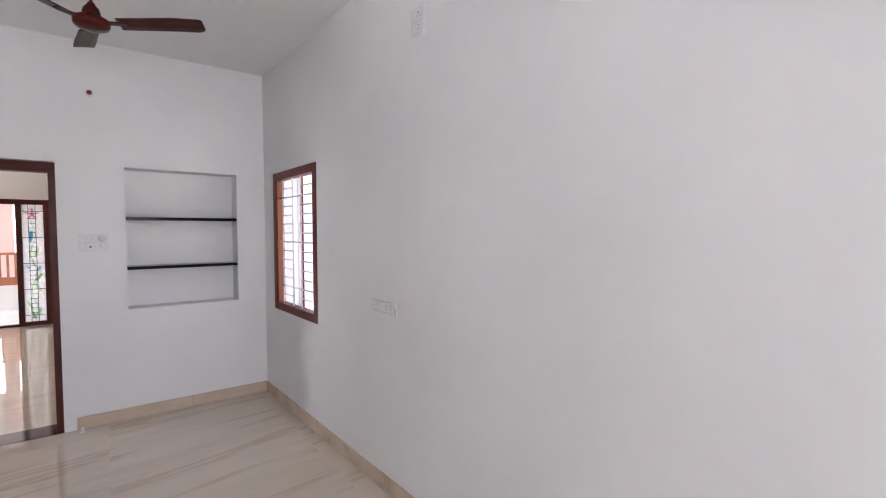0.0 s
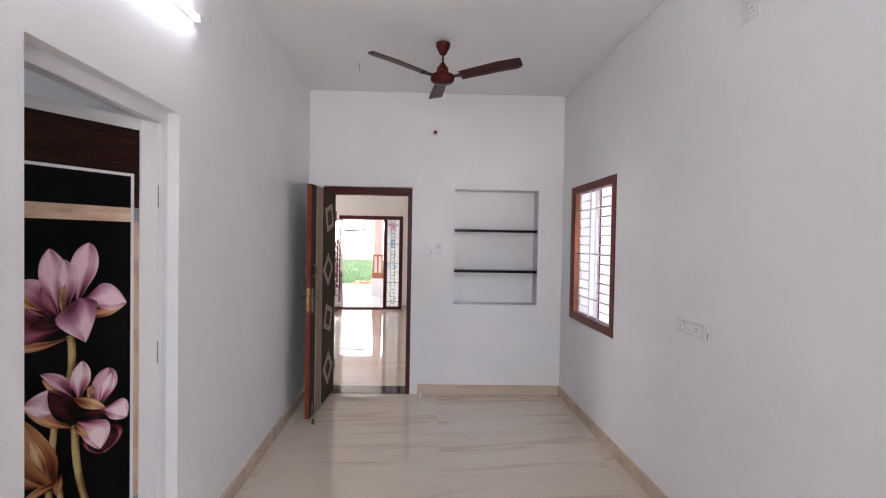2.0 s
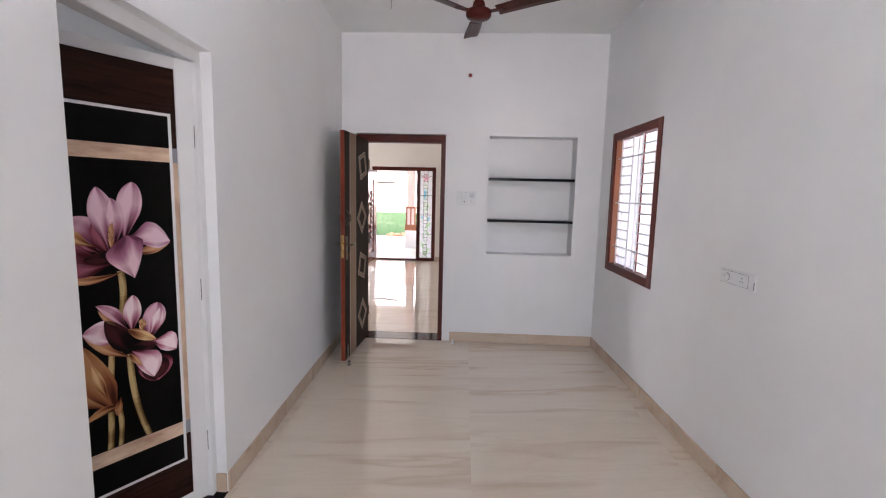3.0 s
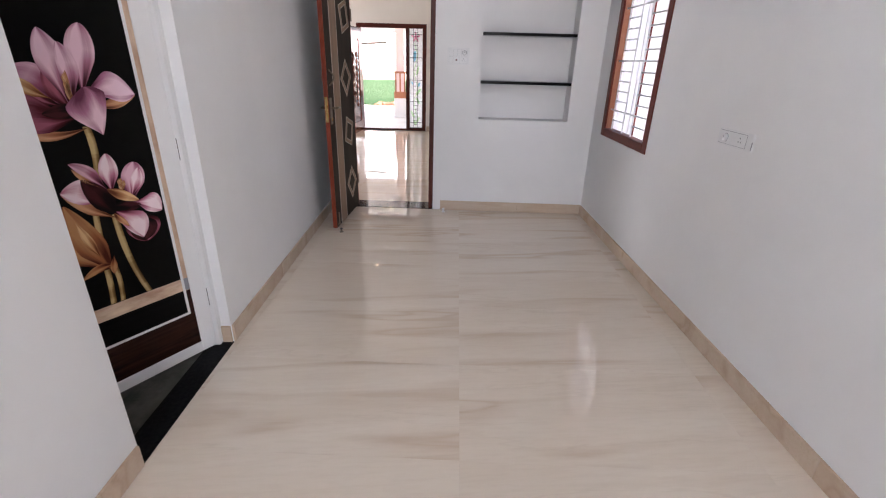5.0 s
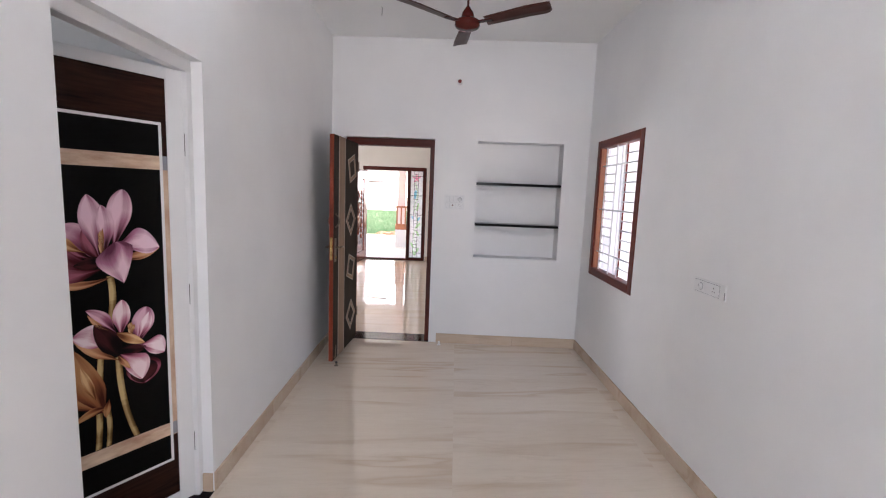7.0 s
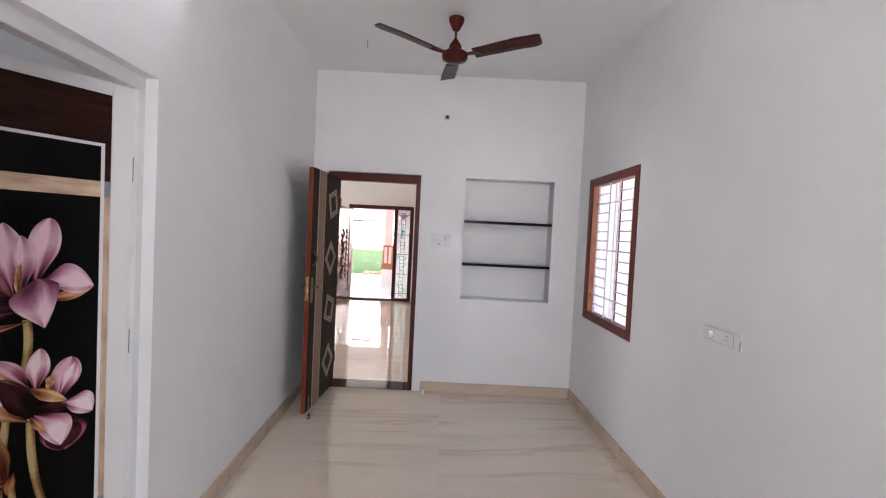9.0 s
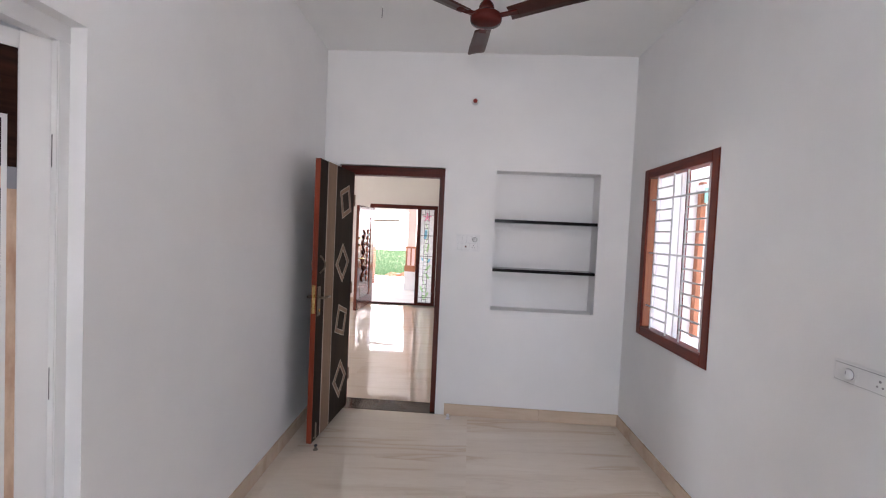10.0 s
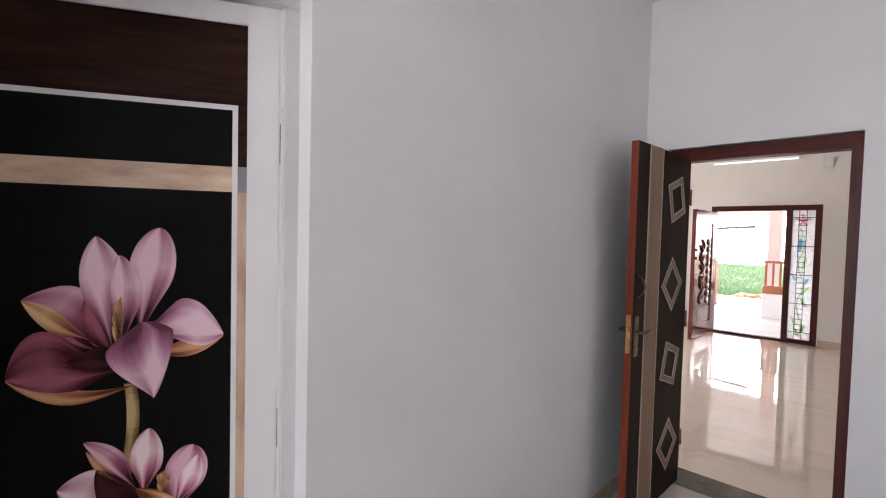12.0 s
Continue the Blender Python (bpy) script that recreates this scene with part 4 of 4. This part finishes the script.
def plate(name, m, w, h, modules, label, insert=None):
    """Modular switch plate; local x across, z up, y out of the wall. s: switch, r: round regulator, p: socket, n: indicator."""
    t = thing(name, m, label, "switch plate")
    part("cover", boxes(((-w / 2, 0, -h / 2), (w / 2, 0.009, h / 2)), bevel=0.003), PLASTIC, t)
    if insert:
        x0, x1, z0, z1 = insert
        ins = part("insert", boxes(((x0, 0.0096, z0), (x1, 0.0115, z1)), bevel=0.0008), PLASTIC, t)
        part("insert_gap", boxes(((x0 - 0.0016, 0.009, z0 - 0.0016), (x1 + 0.0016, 0.0097, z1 + 0.0016))), GAPGREY, ins)
    face = 0.0115 if insert else 0.009
    for kind, x0, x1, z0, z1 in modules:
        md = part({"s": "switch", "r": "regulator", "p": "socket", "n": "indicator"}[kind], boxes(((x0, face, z0), (x1, face + 0.003, z1)), bevel=0.001), PLASTIC, t)
        cx, cz, f = (x0 + x1) / 2, (z0 + z1) / 2, face + 0.003
        if not insert:
            part("module_gap", boxes(((x0 - 0.0012, face, z0 - 0.0012), (x1 + 0.0012, face + 0.0006, z1 + 0.0012))), PALEGAP, md)
        if kind == "s":
            part("rocker_tip", boxes(((x0 + 0.003, f, z0 + 0.003), (x1 - 0.003, f + 0.002, cz)), bevel=0.0008), PLASTIC, md)
        elif kind == "r":
            part("dial_ring", lathe(bmesh.new(), [(0.0205, 0), (0.0205, 0.0006), (0.0, 0.0007)], pose(cx, f, cz, -90), 24), GAPGREY, md)
            dial = part("dial", lathe(bmesh.new(), [(0.0182, 0), (0.0175, 0.010), (0.013, 0.013), (0.0, 0.0135)], pose(cx, f, cz, -90), 24), PLASTIC, md)
            part("dial_mark", boxes(((cx - 0.0015, f + 0.0135, cz), (cx + 0.0015, f + 0.0142, cz + 0.012))), GAPGREY, dial)
        elif kind == "n":
            part("indicator_ring", lathe(bmesh.new(), [(0.0085, 0), (0.0085, 0.001), (0.0, 0.0011)], pose(cx, f, cz, -90), 18), GAPGREY, md)
            part("indicator_lens", lathe(bmesh.new(), [(0.0055, 0.001), (0.005, 0.003), (0.0, 0.0035)], pose(cx, f, cz, -90), 16), REDPL, md, "red indicator lens")
        else:
            bm = bmesh.new()
            for dx, dz, r in ((0, 0.011, 0.0046), (-0.010, -0.007, 0.0036), (0.010, -0.007, 0.0036)):
                lathe(bm, [(r, 0), (r, 0.0008)], pose(cx + dx, f, cz + dz, -90), 12)
            part("pin_holes", bm, GAPGREY, md)
    return t


plate("switch_board", pose(0.249, YF, 1.482, 0, 0, 180), 0.203, 0.148, [("s", 0.050, 0.084, 0.004, 0.058), ("s", 0.050, 0.084, -0.058, -0.004), ("s", 0.012, 0.046, 0.004, 0.058), ("s", -0.026, 0.008, 0.004, 0.058), ("r", -0.082, -0.030, 0.004, 0.058), ("n", -0.012, 0.046, -0.058, -0.004), ("p", -0.082, -0.016, -0.058, -0.004)], "white modular switch board with regulator beside the doorway")
socket = plate("socket_plate", EAST @ pose(XR, 2.493, 1.123, 0, 0, 90), 0.283, 0.083, [("r", 0.038, 0.092, -0.026, 0.026), ("p", -0.082, -0.020, -0.026, 0.026)], "white horizontal socket plate with a regulator on the bedroom wall", (-0.092, 0.128, -0.031, 0.031))
# flat dark strip stands in for shade where the plate leaves the wall
part("edge_shade_strip", boxes(((-0.1395, 0.0088, -0.034), (-0.1335, 0.0096, 0.006))), GAPGREY, socket, "dark strip painted for the shaded gap at the plate's edge")
plate("socket_plate", EAST @ pose(XR, 2.130, 2.659, 0, 0, 90), 0.115, 0.150, [("p", -0.040, 0.012, 0.005, 0.060), ("s", 0.018, 0.042, 0.005, 0.060), ("p", -0.040, 0.012, -0.060, -0.005), ("s", 0.018, 0.042, -0.060, -0.005)], "white double socket plate high on the bedroom wall")

lamp = thing("indicator_lamp", pose(0.256, YF, 2.662), "small red indicator lamp in a white holder", "lamp")
part("holder", lathe(bmesh.new(), [(0.030, 0), (0.029, 0.008), (0.021, 0.014), (0.020, 0.02)], pose(0, 0, 0, 90), 20), PLASTIC, lamp)
part("lens", lathe(bmesh.new(), [(0.018, 0.018), (0.018, 0.03), (0.012, 0.040), (0.0, 0.043)], pose(0, 0, 0, 90), 20), REDPL, lamp, "red plastic lens")
hook = thing("ceiling_hook", pose(-0.40, 3.95, H), "short grey wire stub hanging from the ceiling", "wire")
part("wire", tube(bmesh.new(), [(0, 0, 0.0), (0.002, 0, -0.03), (0.0, 0, -0.07)], 0.0035, 6), GREYPLASTIC, hook)
part("cover", lathe(bmesh.new(), [(0.008, 0), (0.007, -0.004), (0.0, -0.005)], None, 12), CEIL, hook)
clip = thing("wire_stub", EAST @ pose(XR, 3.995, 3.03), "short pale wire stub high on the wall", "wire")
part("wire", tube(bmesh.new(), [(0, 0, 0), (-0.015, 0.003, -0.003), (-0.026, 0, -0.018)], 0.004, 6), PLASTIC, clip)

# ---- hall things ----
def downlight(x, y, z, label):
    dl = thing("downlight", pose(x, y, z), label, "downlight")
    part("ring", lathe(bmesh.new(), [(0.045, 0), (0.045, -0.006), (0.032, -0.010), (0.030, -0.002)], None, 24), PLASTIC, dl)
    part("bulb", lathe(bmesh.new(), [(0.028, -0.002), (0.026, -0.010), (0.014, -0.016), (0.0, -0.017)], None, 20), WARMLED, dl, "glowing warm bulb")


downlight(-1.485, 9.74, H, "small lit warm downlight in the hall ceiling")
downlight(-1.56, 12.55, 2.55, "small lit warm downlight under the porch roof")
tagged(part("junction_box", boxes(((-0.45, YH - 0.03, 2.635), (-0.32, YH, 2.77)), bevel=0.008), PLASTIC), "small white junction box on the hall wall", "box")

# ---- outside ----
tagged(part("porch_floor", boxes(((-4.5, YH + T, -0.25), (2.6, 13.2, -0.03))), PAVING), "pale concrete porch floor at the main entrance", "pavement", kind="structure")
tagged(part("pavement", boxes(((-9, 13.2, GZ), (6, 18.4, GZ + 0.06))), PAVING), "pale concrete drive in front of the house", "pavement", kind="structure")
tagged(part("pavement_east", boxes(((2.15, -3.0, GZ), (6.5, 4.69, GZ + 0.05))), PAVING), "pale concrete apron beside the bedroom", "pavement", kind="structure")
tagged(part("porch_roof", boxes(((-4.5, YH + T, 2.55), (2.6, 14.4, 2.70)), ((-4.5, 14.2, 2.13), (2.6, 14.4, 2.55))), OUTWALL), "white porch roof slab over the entrance", "roof", kind="structure")
column = thing("porch_column", pose(-1.33, 13.35, GZ), "pale pink painted square porch column", "column")
part("shaft", boxes(((-0.11, -0.11, 0.1), (0.11, 0.11, 2.865)), bevel=0.01), PINKWALL, column)
part("base", boxes(((-0.14, -0.14, 0), (0.14, 0.14, 0.1)), bevel=0.01), PINKWALL, column)
rail = thing("porch_railing", pose(-1.44, 12.9, -0.03), "teak slatted porch railing on a low wall", "railing")
part("low_wall", boxes(((0.0, -0.06, 0), (1.9, 0.06, 0.60))), OUTWALL, rail)
part("wood_plinth", boxes(((0.0, -0.08, 0.50), (1.9, -0.061, 0.64)), bevel=0.004), ORANGEWOOD, rail)
for k in range(16):
    part("slat", boxes(((0.02 + 0.12 * k, -0.015, 0.66), (0.06 + 0.12 * k, 0.015, 1.12)), bevel=0.003), ORANGEWOOD, rail)
part("top_rail", boxes(((0.0, -0.03, 1.12), (1.9, 0.03, 1.17)), bevel=0.004), ORANGEWOOD, rail)
part("bottom_rail", boxes(((0.0, -0.03, 0.60), (1.9, 0.03, 0.66)), bevel=0.004), ORANGEWOOD, rail)
pipe = thing("awning_pipe", pose(0, 0, GZ), "grey steel awning pipe outside the entrance", "pipe")
part("bar", tube(bmesh.new(), [(-4.6, 14.0, 2.02), (-1.78, 14.0, 2.18)], 0.03, 10), STEEL, pipe)
part("hook", tube(bmesh.new(), [(-2.35, 14.0, 2.14), (-2.36, 14.0, 2.02), (-2.42, 14.0, 1.96), (-2.40, 14.0, 1.86), (-2.46, 14.0, 1.82)], 0.012, 8), IRON, pipe)
part("post", tube(bmesh.new(), [(-4.55, 14.0, 0.05), (-4.55, 14.0, 2.03)], 0.03, 10), STEEL, pipe)
post = thing("brick_gatepost", pose(-3.02, 16.0, GZ + 0.06), "red brick gatepost by the drive", "gatepost")
bmx = bmesh.new()
box(bmx, (-0.105, -0.052, 0), (0.105, 0.052, 0.068), bevel=0.004)
brick_mesh = mesh_of("brick", bmx, BRICK)
for row in range(16):
    for s in (-1, 1):
        b = new("brick", brick_mesh)
        b.parent = post
        b.matrix_basis = pose(0, s * 0.056, row * 0.077) if row % 2 else pose(s * 0.056, 0, row * 0.077, 0, 0, 90)
part("mortar", boxes(((-0.098, -0.098, 0), (0.098, 0.098, 1.225))), PAVING, post)
rng = random.Random(4)
for k in range(46):
    b = new("brick", brick_mesh)
    b.matrix_world = pose(-2.9 + rng.random() * 1.4, 18.5 + rng.random() * 0.8, GZ + 0.005 + 0.04 * (k % 3), rng.random() * 14, rng.random() * 14, rng.random() * 180)
    tagged(b, "loose red brick lying beside the drive", "brick", "loose bricks beside the drive")
bm = bmesh.new()
for k in range(60000):
    y = 19.2 + 22 * rng.random() ** 1.5
    x = rng.uniform(-8, 0.5)
    if rng.random() < 0.2 + 0.25 * math.sin(x * 1.7) * math.sin(y * 1.1):
        continue
    h, a = rng.uniform(0.05, 0.20), rng.random() * 6.28
    w = rng.uniform(0.006, 0.016)
    c, s = math.cos(a), math.sin(a)
    vs = [bm.verts.new(p) for p in ((x - w * c, y - w * s, GZ), (x + w * c, y + w * s, GZ), (x + rng.uniform(-.08, .08), y + rng.uniform(-.08, .08), GZ + h))]
    bm.faces.new(vs)
tagged(part("grass", bm, LEAF), "tall bright green grass on the open plot", "grass", kind="stuff")

# house added out of view; its sunlit wall bounces light into the window
house = thing("unseen_neighbour_house", pose(8.5, 3.0, GZ), "assumed, unseen white neighbouring house with a teal band and wooden window", "house")
part("wall", boxes(((0, -6, 0), (5, 5, 3.4))), OUTWALL, house)
part("band", boxes(((-0.03, -6, 2.35), (0, 5, 2.75))), TEALWALL, house, "teal painted band")
part("plinth", boxes(((-0.08, -6, 0), (0, 5, 0.55))), PINKWALL, house, "pink painted plinth")
part("roof", boxes(((-0.4, -6.3, 3.4), (5.3, 5.3, 3.55))), OUTWALL, house)
for y in (0.4, 2.6):
    w = part("window", boxes(((-0.05, y, 1.15), (-0.002, y + 0.09, 2.25)), ((-0.05, y + 0.81, 1.15), (-0.002, y + 0.9, 2.25)), ((-0.05, y + 0.09, 1.15), (-0.002, y + 0.81, 1.24)), ((-0.05, y + 0.09, 2.16), (-0.002, y + 0.81, 2.25)), bevel=0.004), ORANGEWOOD, house, "teak window frame")
    part("pane", boxes(((-0.02, y + 0.09, 1.24), (-0.012, y + 0.81, 2.16))), PANE, w)

# ---- floor and skirting tiles, piece by piece ----
def tile_mesh(name, w, d, h, mat, bev=0.0015):
    bm = bmesh.new()
    box(bm, (0, 0, -h), (w, d, 0), bevel=bev)
    return mesh_of(name, bm, mat)


def lay(name, x0, x1, y0, y1, ox, oy, size, deep, mat, label):
    """A tiled floor: a bed with separate tiles on it; whole tiles share one mesh."""
    f = tagged(part(name, boxes(((x0, y0, -0.14), (x1, y1, -0.004))), GROUT), label, "floor", kind="structure")
    cache = {}
    i0, j0 = math.floor((x0 - ox) / size), math.floor((y0 - oy) / deep)
    for i in range(i0, math.ceil((x1 - ox) / size)):
        for j in range(j0, math.ceil((y1 - oy) / deep)):
            a, b = max(ox + i * size, x0), min(ox + (i + 1) * size, x1)
            c, d = max(oy + j * deep, y0), min(oy + (j + 1) * deep, y1)
            k = (round(b - a, 3), round(d - c, 3))
            if min(k) < 0.01:
                continue
            if k not in cache:
                cache[k] = tile_mesh("tile", k[0] - 0.0004, k[1] - 0.0004, 0.0038, mat, 0.0002)
            t = new("tile", cache[k])
            t.parent = f
            t.matrix_basis = pose(a + 0.0002, c + 0.0002, 0)


lay("floor", XL - 0.1, XR + 0.32, Y0, YF, 0.31, 0.29, 1.2, 0.6, TILE, "polished beige veined floor tiles in the bedroom")
lay("floor_hall", HX0, HX1, YF + T, YH, 0.31, YF + T, 1.2, 0.6, HALLTILE, "polished cream veined floor tiles in the hall")


def skirting(name, runs, label, h=0.1, t=0.012, turn=pose(0, 0, 0)):
    s = thing(name, turn, label, "skirting", kind="structure")
    for x0, y0, x1, y1, nx, ny in runs:
        length = math.hypot(x1 - x0, y1 - y0)
        ux, uy = (x1 - x0) / length, (y1 - y0) / length
        p = 0.0
        while p < length - 0.005:
            q = min(p + 0.8, length)
            ax, ay, bx, by = x0 + ux * p, y0 + uy * p, x0 + ux * (q - 0.001), y0 + uy * (q - 0.001)
            lo = (min(ax, bx, ax + nx * t, bx + nx * t), min(ay, by, ay + ny * t, by + ny * t), 0.0015)
            hi = (max(ax, bx, ax + nx * t, bx + nx * t), max(ay, by, ay + ny * t, by + ny * t), h)
            part("skirting_tile", boxes((lo, hi), bevel=0.0015), SKIRT, s)
            p = q


skirting("baseboard_east", [(XR, YF - 0.013, XR, Y0, -1, 0)], "polished beige tile skirting along the bedroom wall", turn=EAST)
skirting("baseboard", [(0.112, YF, XR, YF, 0, -1)], "polished beige tile skirting beside the bedroom doorway")
skirting("baseboard_west", [(XL - 0.051, BD1, XL - 0.001, BD1, 0, -1), (XL, BD1 + 0.005, XL, YF - 0.005, 1, 0), (XL, Y0, XL, BD0 - 0.004, 1, 0)], "polished beige tile skirting along the bathroom wall", turn=WEST)
skirting("baseboard_hall", [(-0.40, YH, HX1, YH, 0, -1), (HX0, YH, -1.86, YH, 0, -1), (HX0, YF + T + 0.004, -0.88, YF + T + 0.004, 0, 1), (0.045, YF + T + 0.004, HX1, YF + T + 0.004, 0, 1)], "polished beige tile skirting round the hall")

# glowing sheet put in for the hazy bright distance beyond the plot
HAZE_GLOW = emitter("haze_glow", (1.0, 0.97, 0.985), 0.9)
tagged(part("backdrop", boxes(((-160, 119.8, GZ - 1), (160, 120, 60))), HAZE_GLOW), "glowing backdrop for the pale hazy sky beyond the open plot", "backdrop", kind="structure")
